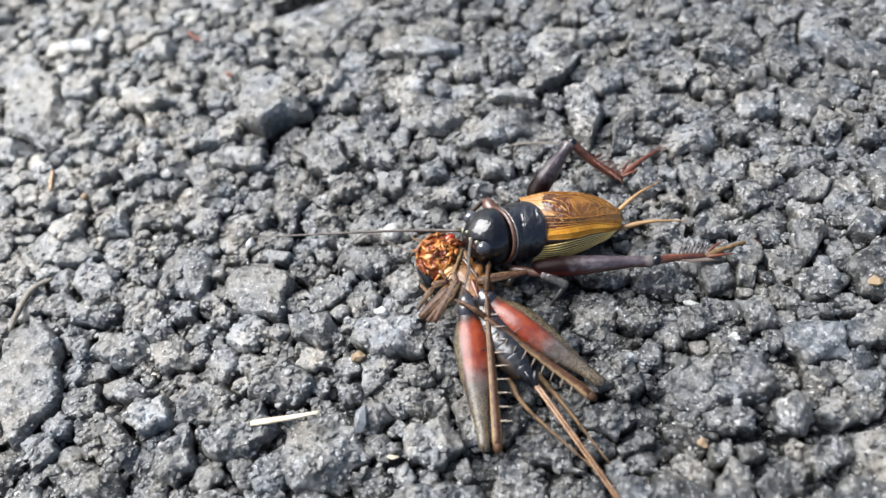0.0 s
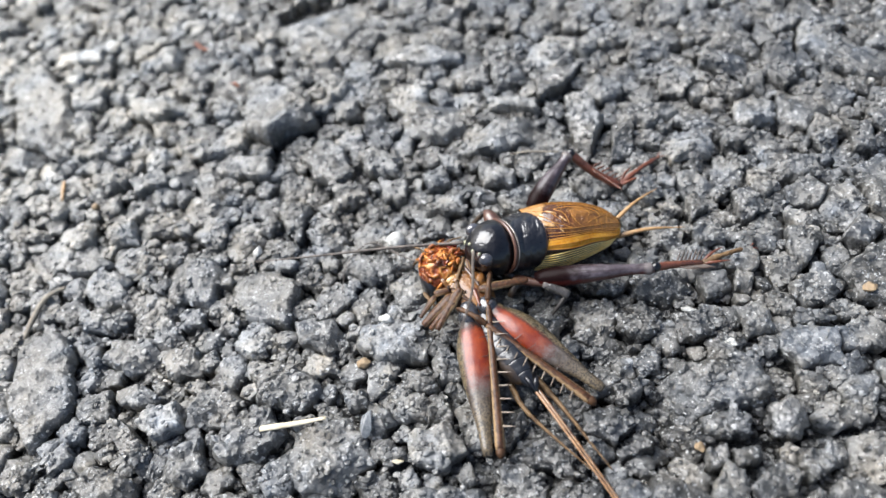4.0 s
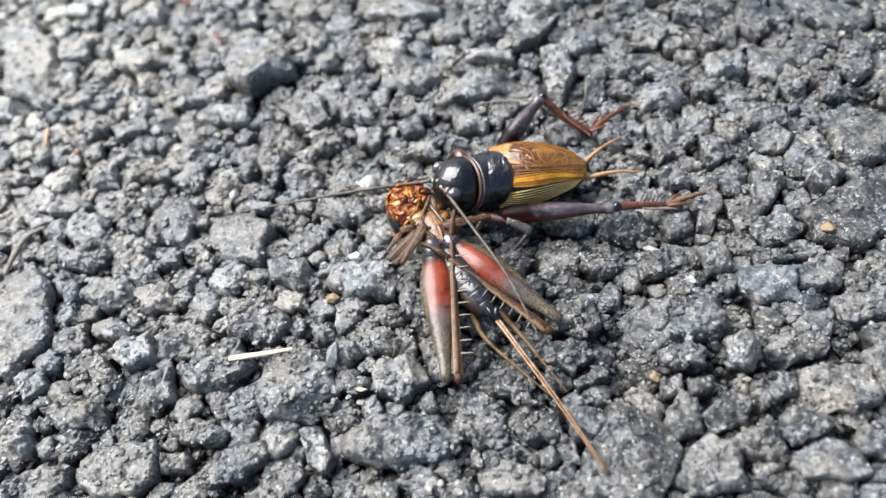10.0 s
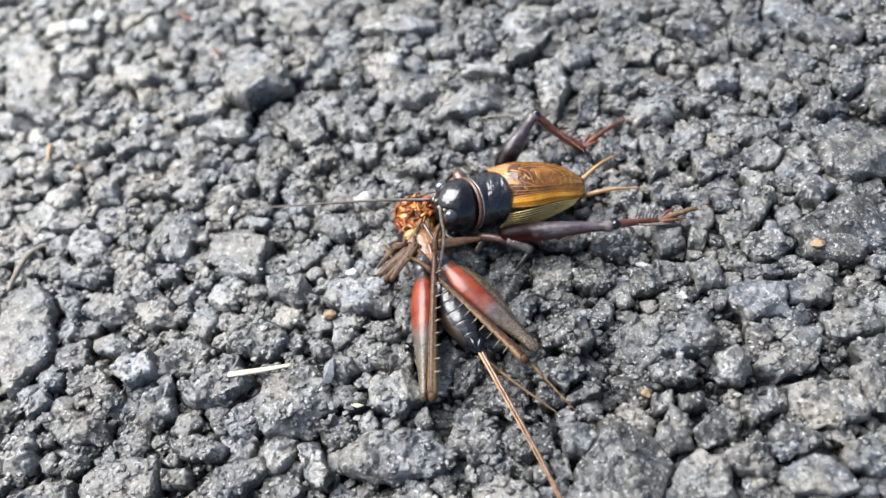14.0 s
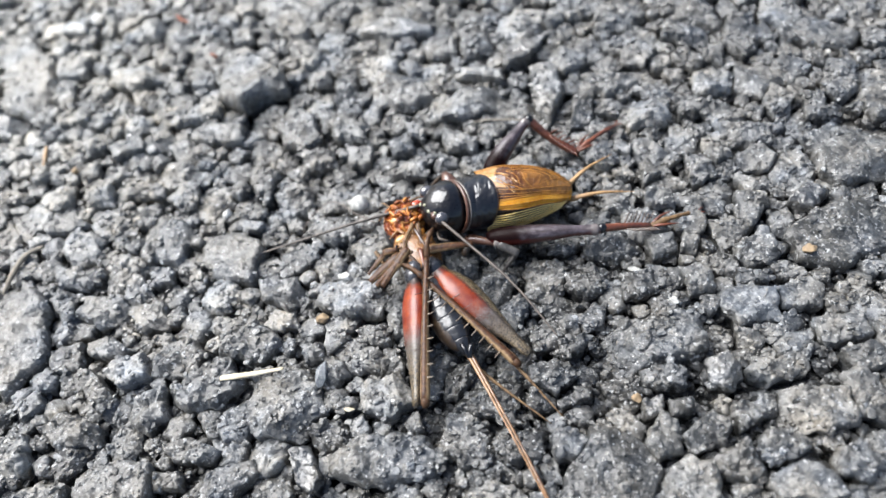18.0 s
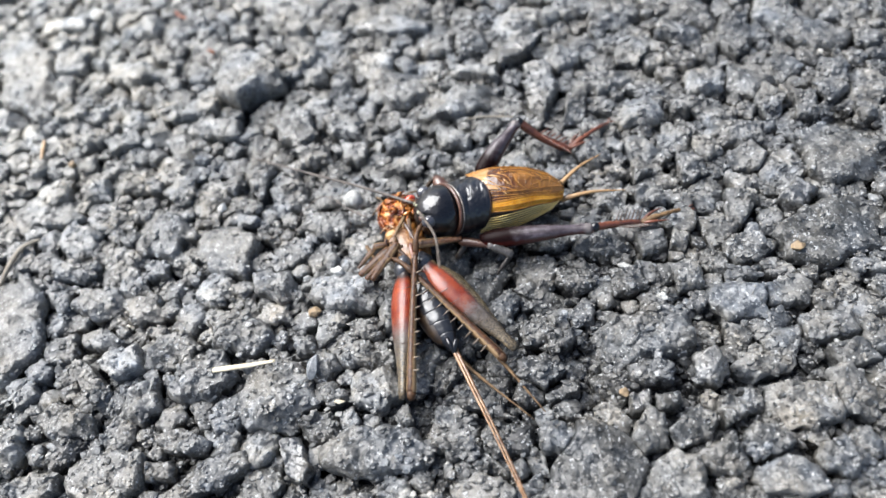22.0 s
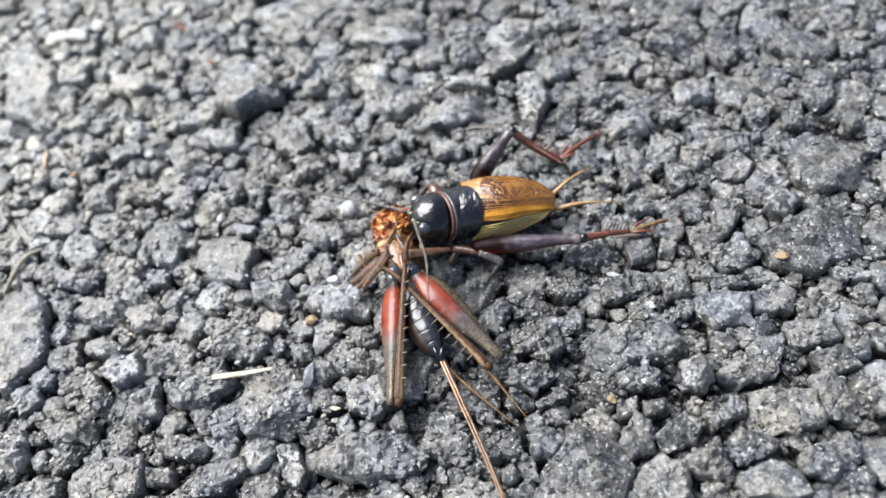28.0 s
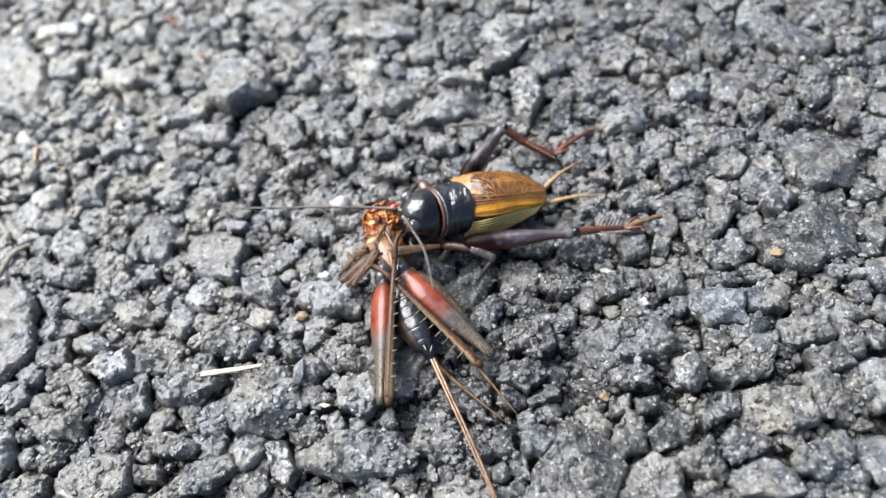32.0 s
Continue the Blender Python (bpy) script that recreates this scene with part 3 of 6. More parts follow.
def crumb_field(count, low, high, seed):
    rng = np.random.default_rng(seed)
    field = np.zeros((FX, FY), np.float32)
    cx, cy = rng.uniform(2, X1 - X0 - 2, count), rng.uniform(2, Y1 - Y0 - 2, count)
    rad = low + (high - low) * rng.random(count) ** 2.0
    turn, tip = rng.uniform(0, 6.28, count), rng.normal(0, 0.28, (count, 2))
    wide, tall = rng.uniform(0.6, 1.0, count), rng.uniform(0.45, 0.95, count)
    for x, y, r, t, (p, q), w, k in zip(cx, cy, rad, turn, tip, wide, tall):
        i0, j0 = int((x - r) / FINE), int((y - r) / FINE)
        n = int(2 * r / FINE) + 2
        gx, gy = ((np.arange(i0, i0 + n) + 0.5) * FINE - x)[:, None] / r, ((np.arange(j0, j0 + n) + 0.5) * FINE - y)[None, :] / r
        c, s = math.cos(t), math.sin(t)
        u, v = np.abs(gx * c + gy * s), np.abs(gy * c - gx * s) / w
        edge = np.maximum(np.maximum(u, v), 0.72 * (u + v))
        h = k * r * np.minimum(1.6 * (1 - edge), 0.6 + p * gx + q * gy)
        part_of = field[i0:i0 + n, j0:j0 + n]
        np.maximum(part_of, h[:part_of.shape[0], :part_of.shape[1]], out=part_of)
    return field


CRUMBS = crumb_field(60000, 0.22, 0.75, 21)
LUMPS = crumb_field(9000, 0.7, 1.9, 22)


def sample(field, x, y):
    i, j = np.clip((x - X0) / FINE - 0.5, 0, FX - 2), np.clip((y - Y0) / FINE - 0.5, 0, FY - 2)
    a, b = i.astype(int), j.astype(int)
    s, t = i - a, j - b
    return field[a, b] * (1 - s) * (1 - t) + field[a + 1, b] * s * (1 - t) + field[a, b + 1] * (1 - s) * t + field[a + 1, b + 1] * s * t


road = tagged(new("road"), "weathered grey asphalt road surface of worn, bitumen-coated chips", "road", kind="structure")
STONES = []


class Chip:
    """A chip set in the road: half-length, half-width, turn and the angles of its corners; neighbours trim it, facets and crumbs shape its top."""

    def __init__(self, x, y, a, b, turn, top, kind, corners, seed):
        self.x, self.y, self.a, self.b, self.turn, self.top, self.r = x, y, a, b, radians(turn), top, max(a, b)
        self.kind, _, self.coat = kind.partition("-")
        rng = np.random.default_rng(seed)
        self.corners = sorted(corners) if corners else sorted((np.arange(5) * 72 + rng.uniform(-24, 24, 5) + rng.uniform(0, 72)).tolist())
        self.trims = []
        self.shift = rng.uniform(-90, 90, 2)
        small = min(a, b)
        self.lean = rng.normal(0, {"flat": 0.06, "block": 0.14, "round": 0.10}[self.kind], 2)
        self.bevel = small * {"flat": 0.12, "block": 0.12, "round": 0.24}[self.kind]
        self.fall = min(self.bevel * {"flat": 1.2, "block": 1.5, "round": 1.2}[self.kind], 1.5)
        self.crumb = {"flat": 0.38, "block": 0.5, "round": 0.8}[self.kind] * (1.5 if y < 40 else 1.0)
        self.cuts = [(rng.uniform(0, 6.28), rng.uniform(0.15, 0.7), rng.uniform(0.3, 1.1)) for _ in range({"flat": 2, "block": 3, "round": 2}[self.kind])]

    def reach(self, ang):
        """The outline, unturned by neighbours: distance from the middle in each direction."""
        t = ang - self.turn
        cx, cy = np.cos(t), np.sin(t)
        out = np.full(np.shape(ang), 1e9)
        p = [(self.a * math.cos(radians(q)), self.b * math.sin(radians(q))) for q in self.corners]
        for (x0, y0), (x1, y1) in zip(p, p[1:] + p[:1]):
            nx, ny = y1 - y0, x0 - x1
            d = x0 * nx + y0 * ny
            along_it = cx * nx + cy * ny
            out = np.where(along_it > 1e-6, np.minimum(out, d / np.maximum(along_it, 1e-6)), out)
        out = np.minimum(out, 1.5 * self.r)
        return out * (1 + 0.05 * np.sin(5 * ang + self.shift[0]) + 0.04 * np.sin(9 * ang + self.shift[1]))

    def outline(self, ang):
        out = self.reach(ang)
        for t, d in self.trims:
            c = np.cos(ang - t)
            out = np.where(c > 0.05, np.minimum(out, d / np.maximum(c, 0.05)), out)
        return out

    def trim(self, other, gap):
        dx, dy = other.x - self.x, other.y - self.y
        far = math.hypot(dx, dy)
        t = math.atan2(dy, dx)
        mine, its = float(self.reach(np.array(t))), float(other.reach(np.array(t + math.pi)))
        if far < 1e-3 or mine + its < far - gap:
            return
        self.trims.append((t, max(0.25 * mine, far * mine / (mine + its) - gap / 2)))

    def surface(self, ang, rho, line):
        """Height of the top where rho is the share of the outline line."""
        x, y = rho * line * np.cos(ang), rho * line * np.sin(ang)
        d = np.maximum(0, 1 - rho) * line
        z = self.top - self.fall * np.maximum(0, 1 - d / self.bevel) ** (1.2 if self.kind != "round" else 1.6)
        z = z + self.lean[0] * x + self.lean[1] * y
        for t, at, slope in self.cuts:
            z = np.minimum(z, self.top - slope * (x * math.cos(t) + y * math.sin(t) - at * self.r))
        wx, wy = x + self.x, y + self.y
        swell = 0.2 * np.sin(wx * 0.9 + self.shift[0] + 0.8 * np.sin(wy * 0.7)) * np.sin(wy * 1.1 + self.shift[1])
        rough = 0.55 + 0.45 * np.sin(wx * 0.45 + self.shift[1]) * np.sin(wy * 0.5 + self.shift[0])
        return np.maximum(z, -2.9) + swell + self.crumb * rough * sample(CRUMBS, wx, wy) + 0.6 * self.crumb * sample(LUMPS, wx, wy)

    def stamp(self):
        i, j, gx, gy = window(self.x, self.y, self.r * 1.3)
        ang, d = np.arctan2(gy, gx), np.hypot(gx, gy)
        line = self.outline(ang)
        rho = d / line
        TAKEN[i, j] |= rho < 0.98
        HEIGHT[i, j] = np.where(rho < 1, np.maximum(HEIGHT[i, j], self.surface(ang, np.minimum(rho, 1), line)), HEIGHT[i, j])

    def mesh(self, step):
        """Rings from the middle to the rim and down the side."""
        n = int(min(160, max(16, 2 * math.pi * 0.85 * self.r / step)))
        m = int(min(48, max(4, 0.85 * self.r / step)))
        ang = np.linspace(0, 2 * math.pi, n, endpoint=False)
        line = self.outline(ang)
        levels = []
        for rho in np.linspace(0, 1, m + 1)[1:]:
            z = self.surface(ang, np.full(n, rho), line)
            levels.append(np.stack([rho * line * np.cos(ang), rho * line * np.sin(ang), z], 1))
        rim = levels[-1]
        for k, down in ((1.02, 0.5), (0.97, 1.3), (0.86, 4.0)):
            wob = 1 + 0.05 * np.sin(7 * ang + 3 * down + self.shift[0])
            levels.append(np.stack([rim[:, 0] * k * wob, rim[:, 1] * k * wob, np.minimum(rim[:, 2] - down * 0.6, -down * 0.8)], 1))
        mid = np.array([[0, 0, levels[0][:, 2].mean()]])
        verts = np.concatenate([mid, *levels])
        k = np.arange(n)
        nxt = (k + 1) % n
        tris = [np.stack([np.zeros(n, int), 1 + k, 1 + nxt], 1)]
        for row in range(len(levels) - 1):
            a, b = 1 + row * n, 1 + (row + 1) * n
            tris += [np.stack([a + k, b + k, b + nxt], 1), np.stack([a + k, b + nxt, a + nxt], 1)]
        return verts, np.concatenate(tris)


def stone(x, y, a, b, turn, top, kind, corners=(), cut=None):
    """One chip that can be told apart, its top at that height. cut: a broken facet, by its direction, distance and slope."""
    STONES.append(Chip(x, y, 1.03 * a, 1.03 * b, turn, top + 0.5, kind, corners, 100 + len(STONES)))
    if cut:
        STONES[-1].cuts = [(radians(cut[0]), cut[1], cut[2])]


stone(-91.8, 102.6, 14.7, 6.3, 122, 0.6, "flat-pale", (19, 110, 168, 214, 271, 322))
stone(-82.1, 104.5, 5.4, 3.8, 160, 0.6, "flat-pale", (78, 152, 241, 343))
stone(-67.0, 99.7, 7.1, 3.7, 168, 0.9, "block", (53, 102, 165, 239, 333))
stone(-43.4, 96.7, 10.1, 7.0, 130, 1.8, "block", (107, 139, 205, 228, 320, 357), (-38, 0.95, 0.9))
stone(-46.3, 82.2, 6.8, 3.0, 172, 0.8, "flat", (59, 141, 227, 324))
stone(-50.5, 88.0, 5.5, 2.7, 179, 0.7, "round", (56, 145, 235, 326))
stone(-63.7, 80.8, 4.2, 2.6, 9, 0.6, "flat-pale", (56, 145, 242, 333))
stone(-91.5, 89.4, 6.3, 3.2, 164, 0.8, "flat-pale", (64, 114, 211, 323))
stone(-71.0, 116.5, 7.1, 3.2, 167, 0.5, "block", (58, 129, 234, 341))
stone(-87.9, 116.7, 8.6, 2.8, 178, 0.6, "flat", (48, 133, 236, 335))
stone(-77.1, 89.7, 4.8, 2.1, 174, 0.5, "round", (61, 147, 236, 330))
stone(-56.9, 82.5, 4.5, 2.5, 127, 0.4, "round", (22, 116, 216, 305))
stone(-46.1, 108.7, 4.0, 2.8, 118, 0.6, "round", (28, 118, 207, 297))
stone(-13.8, 106.4, 9.1, 3.2, 175, 0.8, "flat-slick", (32, 82, 133, 219, 299, 342))
stone(-12.7, 89.9, 6.1, 5.8, 8, 1.0, "block", (44, 137, 207, 281, 325))
stone(-0.1, 84.5, 9.0, 3.2, 16, 0.9, "flat", (28, 97, 172, 220, 271, 311))
stone(13.1, 87.1, 8.1, 3.0, 93, 1.1, "round-slick", (46, 121, 180, 250, 315))
stone(18.8, 80.8, 5.4, 2.3, 78, 0.9, "block", (52, 145, 237, 324))
stone(-28.7, 94.2, 3.4, 2.7, 143, 0.5, "round", (86, 175, 265, 355))
stone(-22.9, 91.0, 4.5, 2.9, 98, 0.4, "round", (38, 123, 219, 314))
stone(-21.5, 80.7, 4.6, 3.1, 139, 0.7, "round", (17, 85, 169, 249, 331))
stone(-31.2, 82.0, 6.1, 3.8, 123, 0.7, "flat", (50, 116, 173, 219, 282, 334))
stone(-26.7, 74.1, 3.9, 3.0, 169, 0.5, "round", (71, 165, 234, 327))
stone(-19.0, 74.2, 3.3, 2.5, 147, 0.7, "flat", (87, 160, 252, 354))
stone(-12.0, 76.2, 3.4, 2.6, 111, 0.9, "block", (38, 127, 221, 312))
stone(-9.8, 79.2, 2.7, 1.7, 137, 0.6, "block", (2, 102, 171, 257))
stone(-1.8, 75.9, 4.1, 2.7, 0, 0.6, "round", (38, 140, 234, 309))
stone(-10.5, 70.3, 4.0, 2.1, 178, 0.5, "round", (50, 132, 225, 321))
stone(0.7, 99.7, 4.6, 4.0, 71, 0.5, "round", (78, 174, 261, 345))
stone(10.4, 97.7, 7.3, 2.2, 47, 0.8, "block-slick", (51, 137, 195, 259, 330))
stone(1.7, 91.5, 5.6, 1.5, 171, 0.6, "flat", (44, 132, 226, 319))
stone(47.2, 95.6, 6.8, 3.4, 78, 0.7, "round-dark", (48, 127, 191, 250, 316))
stone(60.0, 93.8, 7.4, 4.0, 168, 0.5, "flat", (43, 117, 193, 276, 337))
stone(47.7, 84.3, 4.3, 3.5, 156, 0.6, "flat", (61, 112, 196, 266, 340))
stone(29.4, 93.1, 3.4, 2.8, 31, 0.8, "block", (44, 128, 193, 260, 323))
stone(23.5, 86.8, 5.2, 4.0, 172, 0.4, "round", (32, 87, 176, 217, 317))
stone(36.8, 79.6, 3.1, 2.1, 23, 0.6, "round", (46, 127, 200, 251, 318))
stone(29.4, 79.1, 4.9, 3.7, 6, 0.4, "round", (32, 122, 176, 228, 301))
stone(58.7, 68.8, 8.2, 6.6, 45, 0.5, "flat", (37, 113, 177, 220, 267, 347))
stone(38.8, 69.3, 2.5, 2.0, 21, 0.6, "round", (27, 113, 180, 238, 315))
stone(43.9, 73.0, 5.5, 3.2, 1, 0.3, "round", (37, 135, 232, 313))
stone(40.6, 85.0, 4.1, 3.7, 28, 0.4, "round", (69, 109, 195, 277, 352))
stone(55.4, 77.8, 3.9, 2.2, 72, 0.6, "round", (66, 153, 236, 330))
stone(60.9, 83.4, 5.8, 2.9, 69, 0.5, "round", (58, 116, 175, 247, 331))
stone(42.3, 91.9, 3.4, 2.2, 89, 0.4, "round", (29, 114, 207, 301))
stone(39.0, 98.2, 5.9, 4.4, 166, 0.4, "round", (41, 126, 216, 311))
stone(35.5, 66.4, 3.9, 2.5, 74, 0.9, "round-slick", (69, 166, 256, 337))
stone(27.9, 66.2, 2.7, 1.9, 83, 0.6, "round", (14, 56, 154, 268))
stone(-38.1, 55.3, 6.9, 4.4, 145, 0.7, "flat-pale", (49, 99, 150, 237, 285, 353))
stone(-50.9, 59.4, 6.3, 4.6, 147, 0.6, "flat", (4, 86, 150, 226, 272))
stone(-69.7, 63.4, 4.4, 1.6, 3, 0.9, "flat-pale", (5, 71, 160, 228, 301))
stone(-65.5, 69.7, 3.5, 2.8, 148, 0.6, "round", (6, 91, 177, 272))
stone(-49.7, 52.3, 2.6, 2.0, 154, 0.6, "round", (96, 179, 260, 357))
stone(-71.5, 42.9, 9.6, 5.4, 107, 0.7, "flat-pale", (30, 103, 165, 212, 242, 294, 333))
stone(-57.7, 47.0, 5.5, 3.3, 166, 0.4, "round", (42, 97, 167, 249, 336))
stone(-49.9, 45.1, 4.0, 2.9, 159, 0.6, "block", (88, 167, 252, 351))
stone(-43.3, 37.5, 4.3, 3.6, 23, 0.9, "block", (54, 113, 196, 280, 344))
stone(-33.0, 39.9, 5.5, 3.4, 163, 1.2, "round", (53, 118, 164, 227, 285, 353))
stone(-28.7, 48.2, 4.8, 2.8, 154, 0.5, "flat-pale", (2, 61, 120, 192, 271))
stone(-65.7, 53.3, 3.6, 2.5, 153, 0.4, "round", (4, 83, 167, 266))
stone(-83.4, 71.4, 4.7, 2.0, 164, 0.6, "flat-pale", (62, 129, 203, 313))
stone(-36.2, 60.9, 2.4, 1.5, 166, 0.6, "flat", (65, 160, 209, 312))
stone(-17.9, 46.7, 6.0, 3.7, 166, 0.7, "round", (30, 73, 142, 206, 268, 334))
stone(-21.6, 59.4, 5.5, 2.8, 173, 0.5, "round", (27, 91, 164, 242, 327))
stone(53.6, 53.1, 9.0, 5.1, 22, 0.6, "flat", (12, 58, 110, 151, 192, 236, 293))
stone(40.8, 50.8, 3.8, 2.9, 22, 0.6, "round", (29, 101, 171, 238, 314))
stone(32.2, 46.9, 3.3, 2.5, 76, 0.8, "round", (73, 162, 241, 334))
stone(38.5, 42.5, 4.7, 3.4, 6, 0.4, "flat", (39, 127, 176, 239, 308))
stone(23.7, 46.2, 3.3, 2.9, 19, 0.6, "round-dark", (25, 118, 214, 302))
stone(41.6, 59.0, 4.2, 2.5, 73, 0.7, "block", (69, 134, 193, 279, 325))
stone(20.5, 52.7, 4.6, 2.9, 177, 0.4, "round", (22, 94, 177, 239, 317))
stone(27.4, 52.6, 2.9, 2.6, 11, 0.4, "flat", (34, 132, 239, 329))
stone(24.5, 37.0, 8.1, 4.6, 12, 0.8, "round", (22, 62, 111, 158, 223, 273, 322))
stone(48.7, 38.1, 4.4, 2.8, 8, 0.4, "flat", (39, 133, 232, 321))
stone(49.8, 59.7, 3.5, 2.4, 37, 0.9, "round-slick", (55, 153, 241, 322))
stone(39.4, 46.4, 3.3, 1.3, 1, 0.4, "round", (20, 123, 223, 298))
stone(28.7, 61.1, 2.8, 2.3, 3, 0.6, "round", (42, 136, 227, 312))
stone(31.8, 52.5, 2.1, 1.6, 74, 0.6, "round", (45, 135, 223, 313))
stone(-50.6, 36.1, 3.5, 2.8, 170, 1.1, "block", (23, 88, 168, 248, 339))
stone(-54.4, 32.5, 5.8, 1.8, 134, 0.8, "flat", (33, 118, 149, 242, 321))
stone(-37.2, 33.2, 5.3, 3.6, 30, 1.2, "round", (47, 117, 165, 216, 270, 322))
stone(-25.8, 30.0, 5.7, 5.5, 71, 1.9, "block-pale", (16, 72, 108, 167, 225, 275, 328))
stone(-57.3, 27.2, 5.5, 2.7, 169, 0.6, "round", (8, 79, 150, 208, 293))
stone(-47.9, 19.1, 7.0, 4.1, 179, 0.9, "flat", (36, 91, 166, 238, 308, 340))
stone(-32.8, 19.5, 5.2, 2.4, 24, 0.8, "block", (30, 106, 155, 223, 276, 335))
stone(-41.0, 19.9, 3.2, 1.7, 172, 0.5, "round", (65, 148, 241, 337))
stone(-46.4, 29.7, 4.0, 3.3, 39, 0.5, "round", (22, 89, 172, 255, 300))
stone(-38.4, 23.8, 4.5, 1.9, 171, 0.4, "round", (61, 140, 201, 286, 349))
stone(-61.4, 38.6, 4.0, 2.9, 162, 0.6, "block", (72, 155, 252, 349))
stone(-55.3, 40.0, 3.9, 1.8, 171, 0.7, "block", (52, 107, 188, 277, 347))
stone(-64.6, 31.2, 2.4, 1.8, 59, 0.6, "flat", (24, 112, 202, 294))
stone(-65.1, 23.7, 4.0, 2.7, 110, 0.6, "round", (37, 127, 176, 245, 306))
stone(-56.3, 18.2, 2.1, 1.7, 163, 0.6, "round", (84, 175, 264, 352))
stone(-11.8, 30.7, 4.2, 3.4, 172, 1.0, "block", (32, 104, 177, 252, 334))
stone(-11.2, 22.1, 7.8, 3.6, 180, 1.0, "round", (41, 82, 131, 182, 229, 296, 352))
stone(-22.1, 21.4, 4.4, 1.7, 117, 0.9, "block-slick", (46, 123, 189, 239, 300))
stone(2.4, 16.8, 4.9, 2.4, 172, 0.6, "round", (57, 142, 199, 270, 331))
stone(10.7, 32.8, 3.7, 2.5, 3, 1.0, "block-dark", (0, 73, 142, 202, 275))
stone(14.0, 29.6, 3.1, 1.3, 24, 0.6, "round-dark", (44, 147, 206, 294))
stone(-0.0, 22.0, 3.3, 1.7, 178, 0.5, "round-dark", (65, 156, 244, 333))
stone(-1.4, 32.6, 3.2, 3.0, 48, 0.2, "round-dark", (15, 91, 173, 223, 299))
stone(13.7, 37.0, 2.8, 1.6, 36, 0.9, "block-dark", (18, 119, 211, 288))
stone(-22.9, 37.7, 2.2, 1.9, 148, 0.5, "round", (3, 98, 190, 273))
stone(-17.2, 29.4, 2.4, 1.1, 16, 0.5, "round", (55, 143, 235, 327))
stone(16.3, 18.7, 8.2, 5.8, 50, 1.1, "flat-dark", (45, 60, 147, 168, 254, 289, 332))
stone(25.1, 32.3, 3.8, 2.3, 178, 0.8, "round", (47, 123, 197, 277, 317))
stone(32.9, 32.5, 2.9, 2.5, 40, 0.8, "block-slick", (42, 102, 188, 244, 308))
stone(38.7, 32.5, 3.6, 1.8, 170, 0.5, "round", (32, 87, 181, 245, 309))
stone(24.3, 24.1, 3.4, 2.5, 65, 0.7, "round", (38, 119, 176, 251, 325))
stone(29.6, 24.6, 3.7, 2.3, 38, 0.7, "round", (46, 138, 187, 273, 327))
stone(32.7, 20.8, 3.7, 2.7, 173, 0.6, "round", (1, 61, 126, 180, 259))
stone(43.4, 27.4, 5.9, 3.4, 3, 0.5, "flat", (42, 131, 188, 247, 310))
stone(38.0, 22.7, 3.5, 2.2, 8, 0.7, "round", (37, 117, 193, 250, 324))
stone(40.0, 18.3, 5.9, 2.5, 177, 0.4, "flat", (55, 117, 184, 273, 311, 352))
stone(46.1, 20.6, 3.0, 2.6, 169, 0.7, "round", (43, 108, 181, 267, 351))
stone(26.7, 17.5, 4.5, 3.8, 45, 0.7, "round", (5, 48, 101, 178, 281))
stone(26.7, 27.8, 2.1, 1.4, 11, 0.6, "round", (39, 125, 217, 311))
stone(50.7, 33.8, 3.5, 2.3, 2, 0.6, "flat", (60, 154, 245, 332))
stone(34.4, 26.5, 2.1, 2.1, 152, 0.4, "round", (92, 196, 283, 355))
stone(23.3, 27.9, 2.1, 1.6, 41, 0.4, "round-slick", (7, 104, 193, 275))
stone(-34.0, 117.5, 14.3, 10.5, 175, 0.2, "flat")
stone(27.3, 104.1, 6.4, 4.2, 149, 0.3, "round")
stone(40.3, 101.1, 7.8, 5.6, 84, 0.3, "round")
stone(-69.6, 114.6, 6.3, 5.0, 146, 0.4, "round")
stone(-26.6, 113.3, 3.9, 3.1, 165, 0.5, "round")
stone(9.7, 103.9, 6.7, 4.9, 38, 0.2, "round")
stone(-5.9, 100.0, 4.4, 3.8, 145, 0.3, "round")
stone(16.4, 46.9, 3.2, 2.3, 166, 0.3, "round-dark")
stone(-10.0, 42.0, 2.7, 2.5, 152, 0.6, "block")
stone(-14.2, 40.2, 3.2, 1.8, 169, 0.5, "round")
stone(2.3, 29.8, 5.4, 3.7, 165, 0.2, "flat-dark")
stone(6.1, 23.5, 3.7, 3.0, 1, 0.3, "round-dark")


for k, c in enumerate(STONES):
    for other in STONES:
        if other is not c and math.hypot(other.x - c.x, other.y - c.y) < 1.4 * (c.r + other.r):
            c.trim(other, (-0.2, 0.3, 0.6)[(k + int(other.r * 10)) % 3])
for c in STONES:
    c.stamp()
    i, j, gx, gy = window(c.x, c.y, c.r * 1.3)
    inner = np.hypot(gx, gy) < 0.93 * c.outline(np.arctan2(gy, gx))
    CLEAN[i, j] = np.where(inner, {"flat": 0.8, "block": 0.62, "round": 0.42}[c.kind] * (0.5 if c.y < 40 else 1.0), CLEAN[i, j])
COATS = {"slick": M_SLICK, "pale": M_PALE_STONE, "dark": M_DARK_STONE}


